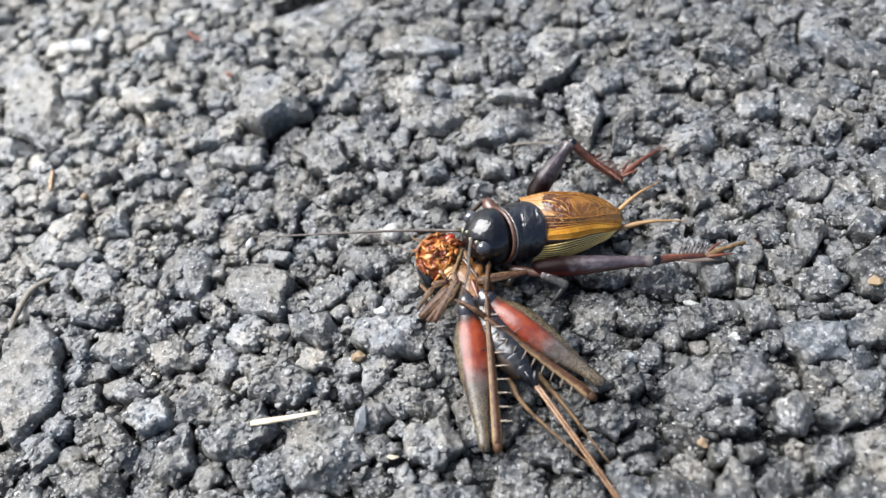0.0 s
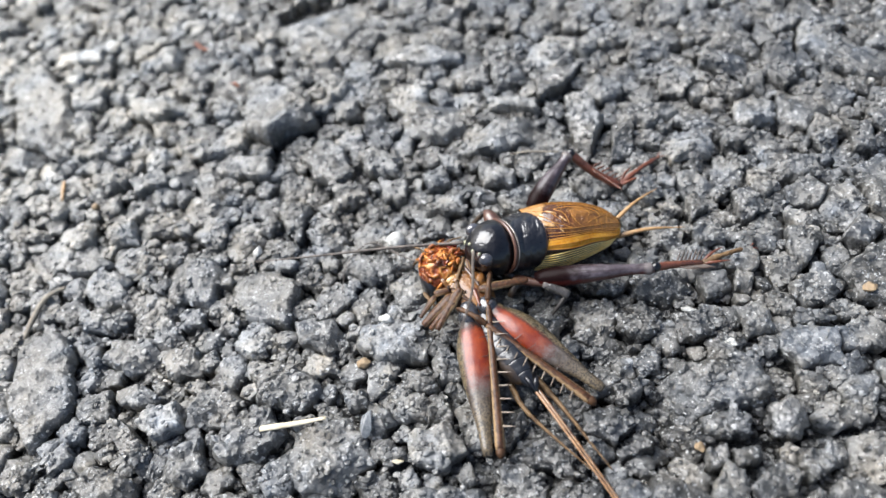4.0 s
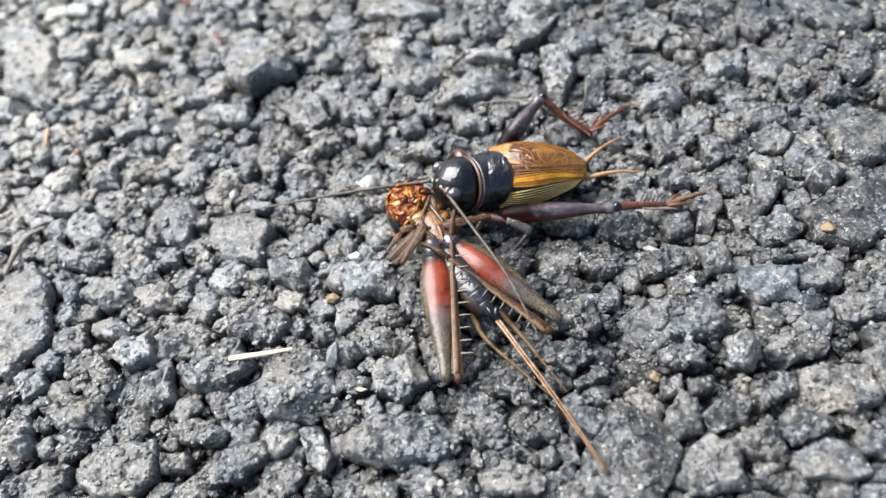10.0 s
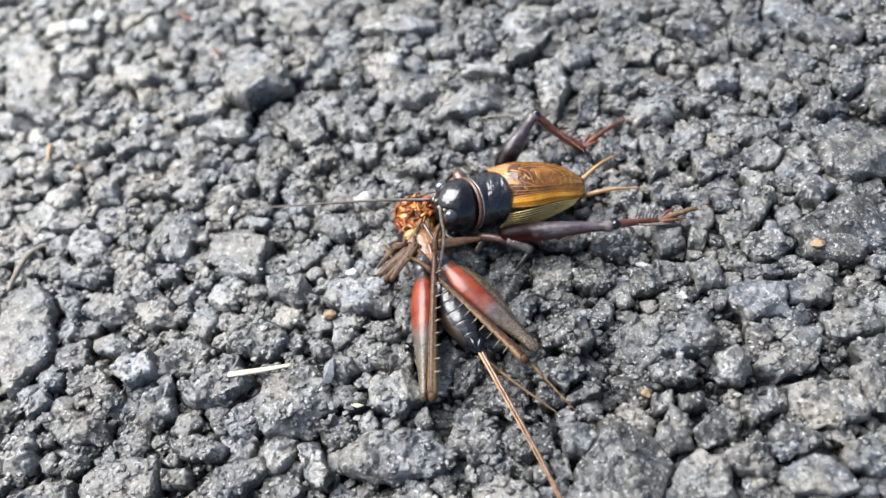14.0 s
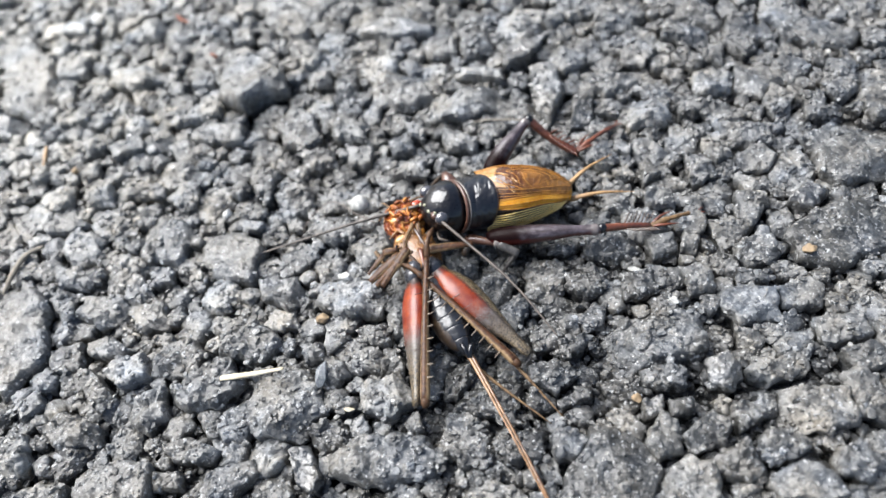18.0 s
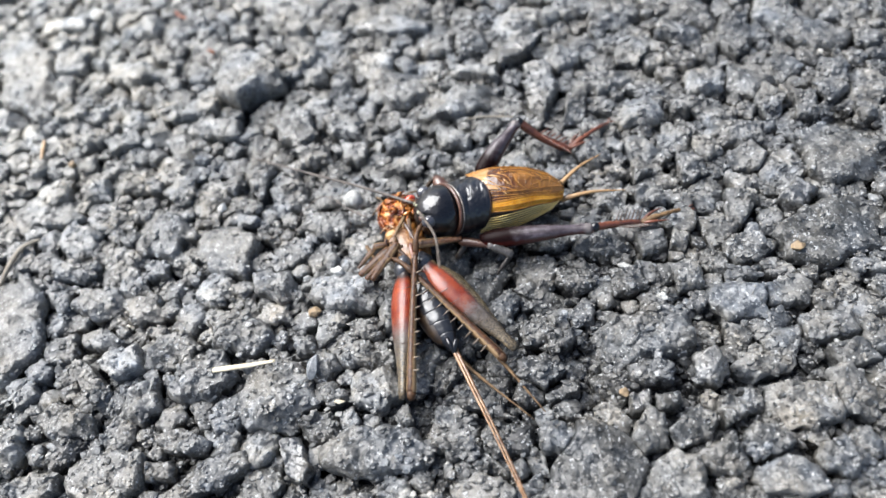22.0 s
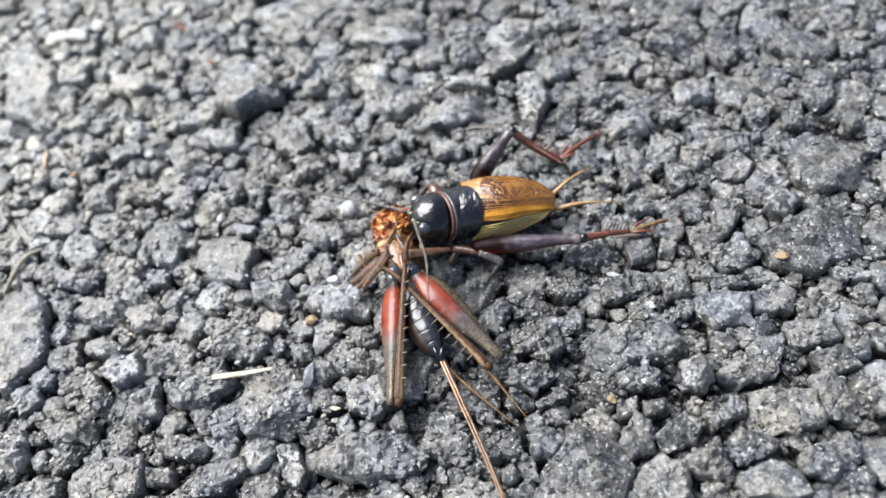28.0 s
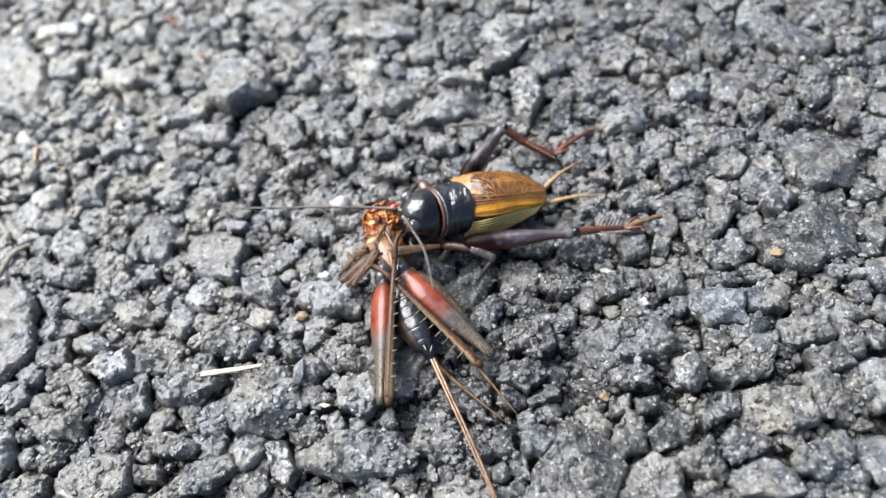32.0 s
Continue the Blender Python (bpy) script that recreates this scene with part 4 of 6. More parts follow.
def crust_data(name, verts, tris, material, smooth):
    verts = np.asarray(verts, float) * MM
    me = bpy.data.meshes.new(name)
    me.vertices.add(len(verts))
    me.vertices.foreach_set("co", verts.ravel())
    me.loops.add(3 * len(tris))
    me.loops.foreach_set("vertex_index", tris.ravel().astype(np.int32))
    me.polygons.add(len(tris))
    me.polygons.foreach_set("loop_start", np.arange(0, 3 * len(tris), 3, dtype=np.int32))
    me.polygons.foreach_set("use_smooth", np.full(len(tris), smooth))
    me.materials.append(material)
    me.update(calc_edges=True)
    me.validate()
    return me


def lay(c, step):
    verts, tris = c.mesh(step)
    ob = new("stone", crust_data("stone", verts, tris, COATS.get(c.coat, M_STONE), True))
    ob.parent = road
    ob.matrix_basis = pose(c.x * MM, c.y * MM, 0)
    tagged(ob)


for c in STONES:
    lay(c, 0.2)

# an open crack in the surface stays bare
CRACK = [(24.9, 30.6), (27.4, 29.9), (31.5, 30.2), (35.5, 30.4), (39.0, 31.1), (43.7, 32.1), (48.0, 33.4)]
for p, q in zip(CRACK, CRACK[1:]):
    for s in np.linspace(0, 1, 8):
        i, j, gx, gy = window(p[0] + (q[0] - p[0]) * s, p[1] + (q[1] - p[1]) * s, 0.8)
        TAKEN[i, j] |= np.hypot(gx, gy) < 0.7


def seen_area(x, y):
    return 12 < y < 140 and -68 - 0.42 * (y - 20) < x < 52 + 0.3 * (y - 20)


def dusty(x, y):
    """Finer, crumbled surface beyond the upper left."""
    return min(1.0, max(0.0, (y - 55 - 0.9 * (x + 45)) / 60.0))


def hollow(x, y):
    """Pits among the chips: along the feeding cricket's belly and beside it they are added to deepen the shade; others
    lie in front and one beyond.
    """
    deep = 0.0
    for x0, y0, x1, y1, r in ((4.0, 56.0, 17.5, 61.5, 3.4), (8.0, 53.5, 14.5, 53.0, 2.6), (5.5, 50.5, 9.5, 43.0, 3.4), (-40.5, 87.0, -34.6, 92.4, 3.4), (-5.8, 29.3, -3.9, 25.2, 2.0), (-21.3, 31.0, -23.8, 25.5, 1.5)):
        s = min(1.0, max(0.0, ((x - x0) * (x1 - x0) + (y - y0) * (y1 - y0)) / ((x1 - x0) ** 2 + (y1 - y0) ** 2)))
        deep = max(deep, 1.2 - math.hypot(x - x0 - s * (x1 - x0), y - y0 - s * (y1 - y0)) / r)
    return min(1.0, deep)


# chips between them: laid where there is room, then trimmed by one another
FILL = []
for r0, r1, tries in ((2.6, 3.8, 2500), (1.9, 2.6, 7000), (1.35, 1.9, 16000), (0.95, 1.35, 26000)):
    for _ in range(tries):
        x, y, r = RNG.uniform(X0 + 4, X1 - 4), RNG.uniform(Y0 + 4, Y1 - 4), RNG.uniform(r0, r1)
        if not (-88 - 0.42 * (y - 20) < x < 58 + 0.3 * (y - 20)) or not free(x, y, r):
            continue
        if r > 2.2 and RNG.random() < 0.8 * dusty(x, y):
            continue
        pit = hollow(x, y)
        if pit > 0.3 and (r > 1.7 or RNG.random() < 0.85):
            continue
        kind = ("block", "round", "round", "flat")[int(RNG.integers(4))]
        drop = (0.25 if r > 1.9 else 0.4 if r > 1.35 else 0.6) * (1 - 0.6 * dusty(x, y))
        c = Chip(x, y, r * RNG.uniform(1.3, 1.65), r * RNG.uniform(1.0, 1.3), RNG.uniform(0, 180), RNG.normal(0.3, 0.42) - drop - 1.9 * pit, kind, (), int(RNG.integers(1 << 30)))
        FILL.append(c)
        i, j, gx, gy = window(x, y, r)
        TAKEN[i, j] |= np.hypot(gx, gy) < r * 0.98
GRID = {}
for c in STONES + FILL:
    for i in range(int((c.x - c.r) // 6), int((c.x + c.r) // 6) + 1):
        for j in range(int((c.y - c.r) // 6), int((c.y + c.r) // 6) + 1):
            GRID.setdefault((i, j), []).append(c)
loose, singles = [], 0
for c in FILL:
    near = {id(o): o for i in range(int((c.x - c.r) // 6), int((c.x + c.r) // 6) + 1) for j in range(int((c.y - c.r) // 6), int((c.y + c.r) // 6) + 1) for o in GRID[i, j]}
    for o in near.values():
        if o is not c and math.hypot(o.x - c.x, o.y - c.y) < c.r + o.r:
            c.trim(o, RNG.choice((-0.9, -0.6, -0.2, 0.2) if dusty(c.x, c.y) > 0.4 else (-0.9, -0.7, -0.3, 0.1, 0.4)))
for c in FILL:
    c.stamp()
    inside = seen_area(c.x, c.y)
    if inside and c.b > 2.0 and singles < 175:
        lay(c, 0.26)
        singles += 1
        continue
    v, f = c.mesh(0.3 if inside else 0.7)
    loose.append((v + (c.x, c.y, 0), f))

# crumbs that fill what is left, at all heights
LIB = {lv: [rock(kind, lv, 900 + 31 * s + lv, 0.9, 0.3) for s in range(8) for kind in ("block", "flat")] for lv in (1, 2)}
fine, dust, crumbs = [], [], []
for r0, r1, tries in ((0.6, 0.95, 26000), (0.3, 0.6, 50000)):
    for _ in range(tries):
        x, y, r = RNG.uniform(X0 + 4, X1 - 4), RNG.uniform(Y0 + 4, Y1 - 4), RNG.uniform(r0, r1)
        i, j = int((x - X0) / CELL), int((y - Y0) / CELL)
        if TAKEN[i, j] or not seen_area(x, y):
            continue
        top = RNG.normal(-1.55, 0.5) - 1.5 * max(0.0, hollow(x, y))
        v, f = LIB[2][int(RNG.integers(16))]
        m = np.array(pose(0, 0, 0, *RNG.uniform(0, 360, 3)).to_3x3())
        fine.append(((v @ m.T) * (1.2 * r, 1.2 * r, r) + (x, y, top - 0.8 * r), f))
        i, j, gx, gy = window(x, y, r * 0.75)
        TAKEN[i, j] |= np.hypot(gx, gy) < r * 0.75
        HEIGHT[i, j] = np.maximum(HEIGHT[i, j], np.where(np.hypot(gx, gy) < r * 0.75, top, -9))

# grit and crumbs stuck to all of it, in clusters
for _ in range(115000):
    x, y = RNG.uniform(X0 + 4, X1 - 4), RNG.uniform(Y0 + 4, Y1 - 4)
    if not seen_area(x, y):
        continue
    thick = noise.noise(Vector((x * 0.16, y * 0.16, 4.0))) + 0.5 * noise.noise(Vector((x * 0.5, y * 0.5, 9.0)))
    z = height(x, y)
    if RNG.random() > (0.42 + 0.9 * thick + (0.15 if -1.4 < z < 0.1 else -0.1)) * (1 - CLEAN[int((x - X0) / CELL), int((y - Y0) / CELL)]):
        continue
    r = 0.17 + 0.5 * RNG.random() ** 2.2 * (0.7 + 0.6 * max(0.0, thick))
    v, f = LIB[2 if r > 0.46 else 1][int(RNG.integers(16))]
    m = np.array(pose(0, 0, 0, *RNG.uniform(0, 360, 3)).to_3x3())
    (dust if RNG.random() < 0.3 else crumbs).append(((v @ m.T) * (r * 1.15, r, r * RNG.uniform(0.45, 0.8)) + (x, y, z + 0.05 * r), f))


def crust(name, pieces, material, smooth):
    starts = np.concatenate([[0], np.cumsum([len(v) for v, _ in pieces])[:-1]])
    return crust_data(name, np.concatenate([v for v, _ in pieces]), np.concatenate([f + s for (_, f), s in zip(pieces, starts)]), material, smooth)


ob = new("gravel", crust("gravel", loose, M_CHIPS, True))
ob.parent = road
tagged(ob, "small grey chips packed between the stones", kind="stuff")
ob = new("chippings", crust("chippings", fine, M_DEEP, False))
ob.parent = road
tagged(ob, "sharp bitumen crumbs filling the gaps, coloured darker for shade", kind="stuff")
ob = new("crumbs", crust("crumbs", crumbs, M_CHIPS, False))
ob.parent = road
tagged(ob, "dark angular asphalt crumbs stuck to the stones", kind="stuff")
ob = new("grit", crust("grit", dust, M_GRIT, False))
ob.parent = road
tagged(ob, "grey and pale grit stuck to the stones", kind="stuff")


def road_bed():
    """The dark, crumbly bed between the chips, then flat to the horizon."""
    xs = np.concatenate([[-3000e3, -300e3, -30e3, -3000, -600, -250], np.linspace(-128, 98, 453), [220, 600, 3000, 30e3, 300e3, 3000e3]])
    ys = np.concatenate([[-3000e3, -300e3, -30e3, -3000, -600, -120], np.linspace(-3, 163, 333), [290, 600, 3000, 30e3, 300e3, 3000e3]])
    gx, gy = np.meshgrid(xs, ys, indexing="ij")
    inside = (np.abs(gx + 15) <= 113.5) & (np.abs(gy - 80) <= 83.5)
    wave = 0.35 * np.sin(gx * 0.31 + 1.3 * np.sin(gy * 0.23)) * np.sin(gy * 0.37 + np.sin(gx * 0.19))
    z = np.where(inside, -3.4 + wave + 0.9 * sample(LUMPS, gx, gy) + 0.8 * sample(CRUMBS, gx, gy), -0.7)
    verts = np.stack([gx, gy, z], 2).reshape(-1, 3)
    n, m = gx.shape
    q = (np.arange(n - 1)[:, None] * m + np.arange(m - 1)[None, :]).ravel()
    return verts, np.concatenate([np.stack([q, q + m, q + m + 1], 1), np.stack([q, q + m + 1, q + 1], 1)])


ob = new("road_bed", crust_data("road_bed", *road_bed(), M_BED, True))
ob.parent = road
tagged(ob, "bitumen bed below the chips, coloured darker for the shade in the gaps")

# ---- the cricket on top: black, amber-winged, feeding ----
PIVOT = Vector((3.0, 60.0, 0.0))


def root(name, pivot, label):
    ob = new(name)
    ob.location = pivot * MM
    return tagged(ob, label, "insect")


cricket = root("cricket", PIVOT, "glossy black field cricket with amber wings, feeding on another cricket")


def loc(x, y, z, pivot=PIVOT):
    return Vector((x, y, z)) - pivot


# body frame: s back from the middle of the head, l to the near side, h up
AXIS = Vector((-0.9841, -0.1379, 0.1119))
SIDE = Vector((0.1388, -0.9903, 0.0))
UP = AXIS.cross(SIDE)
HEAD_AT = loc(-3.67, 58.57, 5.2)


def bp(s, l, h):
    return HEAD_AT - AXIS * s + SIDE * l + UP * h


def hp(f, l, h):
    """On the head: ahead, to the near side, up."""
    return AXIS * f + SIDE * l + UP * h


# head: a smooth black dome that tapers down to the mouth
head = part("head", egg(AXIS * -0.7, AXIS, 4.1, 4.2, 4.0, 44, 30, lambda u: 1.0 - 0.08 * max(0, u)), M_BLACK, cricket, "shiny black rounded head", pose(*(HEAD_AT * MM)))
for f, l, h in ((0.9, 3.05, 1.75), (1.7, -2.7, 1.35)):
    part("eye", egg(hp(f, l, h), AXIS + 0.2 * SIDE, 1.15, 1.0, 1.0, 20, 14), M_EYE, head, "dark compound eye")
part("feeler_pit", egg(hp(1.62, 2.35, 1.75), AXIS + 0.6 * SIDE + 0.6 * UP, 0.9, 0.75, 0.65, 16, 10), M_COLLAR, head, "brown ring round the feeler's root")
FEELER_AT = (hp(2.95, -1.3, 0.4), hp(2.35, 1.3, 1.75))
for p, d in zip(FEELER_AT, (hp(1, -0.3, 0.1), hp(1, 0.3, 0.5))):
    part("feeler_socket", egg(p - d * 0.3, d, 0.75, 0.5, 0.45, 12, 9), M_PALE, head, "pale joint at the feeler's base")
part("labrum", egg(hp(2.2, 0.6, -2.9), AXIS - UP, 1.2, 1.5, 0.7, 16, 10), M_BELLY, head)
for a, b, c in ((hp(2.4, 1.8, -2.2), hp(3.4, 2.8, -1.6), hp(3.6, 3.6, -2.2)), (hp(2.6, -0.9, -2.4), hp(3.9, -1.4, -2.4), hp(4.4, -1.2, -3.2)), (hp(1.6, 2.6, -2.2), hp(1.6, 4.0, -1.8), hp(0.4, 4.8, -1.9))):
    part("palp", tube((a, b, c), (0.2, 0.2, 0.26, 0.18), 8, 4), M_FEELER, head)
for f, l, h in ((1.76, 2.42, 2.42), (2.75, 0.2, 2.0)):
    part("ocellus", egg(hp(f, l, h), AXIS, 0.26, 0.28, 0.26, 10, 8), M_PALE, head, "tiny pale spot on the brow")


def feeler(length, bow):
    pts = [(0, 0, 0), (length * 0.3, bow * 0.4, 0.5), (length * 0.65, bow * 0.9, 0.3), (length, bow * 0.6, -0.8)]
    return tube(pts, (0.27, 0.24, 0.2, 0.16, 0.1), 6, 8)


feelers = [part("antenna", feeler(34 if k == 0 else 27, 0.9 if k == 0 else 1.4), M_FEELER, head, "long thread-thin feeler", pose(*(FEELER_AT[k] * MM))) for k in (0, 1)]


def front_edge(l, h):
    return 1.95 + 0.30 * l + 0.33 * h


def back_edge(l, h):
    return 6.4 + 0.3 * l - 0.03 * l * l + 0.35 * h


def barrel():
    """The pronotum: a saddle with raised rims, its hind edge skewed and bowed."""
    loops = []
    for u, k in ((0, 0.84), (0.015, 0.95), (0.06, 0.99), (0.11, 0.965), (0.25, 0.98), (0.5, 1.0), (0.7, 1.01), (0.84, 1.0), (0.9, 1.025), (0.96, 1.01), (1.0, 0.88)):
        ring = []
        for a in np.linspace(0, 2 * math.pi, 44, endpoint=False):
            l, h = 4.15 * k * math.cos(a) - 0.35 * u, 4.0 * k * math.sin(a) + 0.15 * u
            ring.append(bp(front_edge(l, h) + (back_edge(l, h) - front_edge(l, h)) * u, l, h))
        loops.append(ring)
    return rings(loops)


part("pronotum", barrel(), M_PRON, cricket, "black pitted neck shield with a dull sheen")


def hoop(r, thick, edge, off, l0=0.0, h0=0.0):
    """A raised rim round the shield, following one of its edges."""
    line = []
    for a in np.linspace(-0.4, 2 * math.pi - 0.4, 44):
        l, h = r * math.cos(a) + l0, r * 0.965 * math.sin(a) + h0
        line.append(bp(edge(l, h) + off, l, h))
    return tube(line, (thick, thick), 8, 1)


part("collar", hoop(4.0, 0.30, front_edge, -0.3), M_COLLAR, cricket, "reddish-brown rim behind the head")
part("collar", hoop(4.06, 0.13, front_edge, 0.12), M_RIM, cricket, "silvery front edge of the neck shield")
part("pronotum_rim", hoop(4.08, 0.11, back_edge, -0.1, -0.35, 0.15), M_COLLAR, cricket, "thin pale-brown hind edge of the neck shield")
part("thorax", egg(bp(7.5, 0, -1.0), AXIS, 6.0, 3.5, 2.6), M_BELLY, cricket)
part("abdomen", egg(bp(12.6, -0.4, -0.2), AXIS, 6.6, 3.0, 2.5, 28, 24, lambda u: 1.0 + 0.03 * math.sin(9 * u)), M_BELLY, cricket, "dark brown abdomen under the wings")
part("abdomen_tip", egg(bp(17.9, -0.4, -1.5), AXIS, 1.5, 1.4, 0.9), M_BELLY, cricket)


def wing_lines():
    far = curve([bp(5.4, -4.3, 2.4), bp(8.7, -4.1, 3.4), bp(12.0, -3.8, 3.4), bp(15.0, -3.7, 2.6), bp(17.7, -3.3, 1.4), bp(19.2, -2.5, 0.4)])
    crest = curve([bp(6.4, -1.8, 3.4), bp(9.2, -1.5, 4.4), bp(12.0, -1.2, 4.5), bp(14.8, -1.4, 3.6), bp(17.7, -1.6, 2.1), bp(19.7, -1.5, 0.9)])
    ridge = curve([bp(6.8, 0.0, 3.3), bp(9.7, 1.1, 4.0), bp(11.8, 1.4, 4.0), bp(14.3, 0.9, 3.2), bp(17.3, 0.1, 2.1), bp(19.8, -0.5, 0.9)])
    brim = curve([bp(7.0, 2.0, 2.7), bp(10.0, 2.3, 3.3), bp(12.3, 2.1, 3.2), bp(14.8, 1.5, 2.5), bp(17.4, 1.2, 1.5), bp(19.6, 0.5, 0.4)])
    mid = curve([bp(7.0, 2.8, 1.7), bp(9.9, 3.5, 2.2), bp(12.1, 3.4, 2.1), bp(14.6, 2.7, 1.6), bp(17.2, 2.1, 0.8), bp(19.2, 1.2, -0.2)])
    low = curve([bp(6.0, 3.7, -1.6), bp(8.9, 3.8, -1.9), bp(11.8, 3.4, -1.9), bp(14.6, 2.8, -1.8), bp(16.9, 2.3, -1.3), bp(18.5, 1.5, -0.9)])
    farlow = curve([bp(5.8, -4.7, -0.8), bp(9.2, -4.8, -1.0), bp(12.2, -4.6, -1.1), bp(15.3, -4.2, -1.2), bp(17.6, -2.9, -1.2), bp(19.4, -1.0, -0.9)])
    return far, crest, ridge, brim, mid, low, farlow


far, crest, ridge, brim, mid, low, farlow = wing_lines()
v, f, top = sheet([far, crest, ridge, brim])
forewing = part("forewing", (v, f), M_WING, cricket, "translucent amber-brown wing cover")


def line_on(grid, path, steps=10):
    """A line over a sheet, through points given as shares across and along it."""
    n, m = grid.shape[0] - 1, grid.shape[1] - 1
    out = []
    for u, w in curve(path, steps):
        i, j = min(max(u, 0), 1) * n, min(max(w, 0), 1) * m
        a, b = int(min(i, n - 1)), int(min(j, m - 1))
        p = grid[a, b] * (1 - (i - a)) * (1 - (j - b)) + grid[a + 1, b] * (i - a) * (1 - (j - b)) + grid[a, b + 1] * (1 - (i - a)) * (j - b) + grid[a + 1, b + 1] * (i - a) * (j - b)
        out.append(p)
    return out


def vein(grid, path, r):
    return tube(line_on(grid, path), (r, r, r * 0.7), 6, 1)


TOP_VEINS = [[(0.67, 0.0), (0.67, 0.5), (0.66, 1.0)], [(0.98, 0.0), (0.99, 0.5), (0.98, 1.0)], [(0.8, 0.02), (0.84, 0.45), (0.86, 0.98)], [(0.9, 0.02), (0.93, 0.45), (0.93, 0.95)],
             [(0.01, 0.0), (0.02, 0.5), (0.1, 1.0)], [(0.06, 0.0), (0.07, 0.45), (0.2, 0.95)], [(0.1, 0.02), (0.3, 0.18), (0.5, 0.28)], [(0.25, 0.02), (0.42, 0.14), (0.66, 0.22)],
             [(0.5, 0.02), (0.56, 0.22), (0.66, 0.4)], [(0.24, 0.25), (0.18, 0.4), (0.24, 0.62), (0.42, 0.72), (0.58, 0.6)], [(0.12, 0.3), (0.1, 0.55), (0.25, 0.8), (0.5, 0.8)],
             [(0.3, 0.4), (0.28, 0.5), (0.34, 0.6), (0.44, 0.6)], [(0.42, 0.72), (0.4, 0.82), (0.5, 0.95)], [(0.24, 0.25), (0.4, 0.34), (0.6, 0.36)], [(0.3, 0.4), (0.45, 0.42), (0.62, 0.5)]]
for path in TOP_VEINS:
    part("vein", vein(top, path, 0.065), M_VEIN_TOP, forewing, "raised yellow-brown wing vein")
part("wing_patch", tube([p + np.array([0, 0, 0.03]) for p in line_on(top, [(0.44, 0.02), (0.52, 0.09), (0.62, 0.18)])], (0.1, 0.55, 0.62, 0.12), 8, 1, 0.12), M_CREAM, forewing, "cream streak at the wing's root")
for path, r in (([(0.26, 0.17), (0.32, 0.21), (0.38, 0.26)], 0.15), ([(0.42, 0.28), (0.48, 0.31), (0.54, 0.34)], 0.18), ([(0.68, 0.22), (0.74, 0.24), (0.8, 0.25)], 0.12)):
    part("wing_patch", tube([p + np.array([0, 0, 0.04]) for p in line_on(top, path)], (0.05, r, r * 0.6, r, 0.05), 8, 1, 0.5), M_CREAM, forewing, "short cream knot where veins meet")
# the fold: a smooth orange band of close veins from the wing's crest down its side
v, f, fold_grid = sheet([brim, (brim + mid) / 2 + np.array(SIDE) * 0.2 + np.array(UP) * 0.16, mid])
fold = part("forewing_fold", (v, f), M_FOLD, cricket, "smooth orange folded ridge of the wing")
for u in (0.03, 0.28, 0.5, 0.72, 0.97):
    part("vein", vein(fold_grid, [(0.5 + (u - 0.5) * 0.9, 0.01), (u, 0.45), (0.5 + (u - 0.5) * 0.8, 0.97)], 0.09 if u in (0.03, 0.97) else 0.035), M_VEIN_TOP, fold, "raised orange wing vein")
v, f, side_grid = sheet([mid, (mid + low) / 2 + np.array(SIDE) * 0.2, low])
edge = part("forewing_edge", (v, f), M_MEMBRANE, cricket, "dark folded-down wing edge with pale parallel veins")
for k in range(8):
    u = 0.08 + 0.13 * k
    part("vein", vein(side_grid, [(0.25 + 0.75 * u, 0.01), (u * 0.96 + 0.05, 0.3), (u * 0.85 + 0.02, 0.62), (u * 0.6 - 0.02, 0.95 - 0.1 * u)], 0.115), M_VEIN, edge, "thin pale yellow wing vein")
v, f, _ = sheet([farlow, far])
part("forewing_edge", (v, f), M_MEMBRANE, cricket)
for a, b, c in ((bp(18.6, -1.3, -0.9), loc(18.5, 65.8, 3.0), loc(22.6, 68.8, 2.2)), (bp(19.0, 0.4, -1.2), loc(19.8, 61.0, 2.8), loc(25.2, 61.3, 2.0))):
    part("cercus", tube((a, b, c), (0.44, 0.36, 0.26, 0.16, 0.05), 8, 6), M_CERCUS, cricket, "straw-coloured tail feeler")

# jumping legs: thigh and shin follow the body while the foot stays planted
FEMUR = ((0, 0.7), (0.06, 1.25), (0.2, 1.45), (0.42, 1.35), (0.6, 1.1), (0.76, 0.8), (0.88, 0.7), (0.94, 0.88), (0.975, 0.85), (1.0, 0.5))
SHIN = ((0, 0.5), (0.08, 0.6), (0.5, 0.5), (0.9, 0.55), (1.0, 0.4))
FOOT = ((0, 0.42), (0.3, 0.52), (0.35, 0.36), (0.75, 0.34), (0.8, 0.42), (1.0, 0.12))
HIND = [dict(hip=loc(2.6, 54.4, 3.0), knee=loc(19.3, 53.5, 4.2), ankle=loc(26.6, 55.6, 1.0), toe=loc(33.8, 57.9, 0.6), side=-1),
        dict(hip=loc(3.4, 65.6, 3.4), knee=loc(9.9, 74.3, 6.2), ankle=loc(17.0, 70.9, 1.1), toe=loc(23.8, 76.2, 0.8), side=1)]


def spines(parent, length, spec, material, r=0.13):
    """Spines along a shin: share of its length, side, length, lean towards the foot."""
    for u, s, long, lean in spec:
        a = Vector((length * u, 0.3 * s, 0.15))
        b = a + Vector((lean * long, 0.75 * s * long, 0.55 * long))
        part("spine", tube((a, a.lerp(b, 0.5), b), (r, 0.8 * r, 0.03), 6, 2), material, parent)


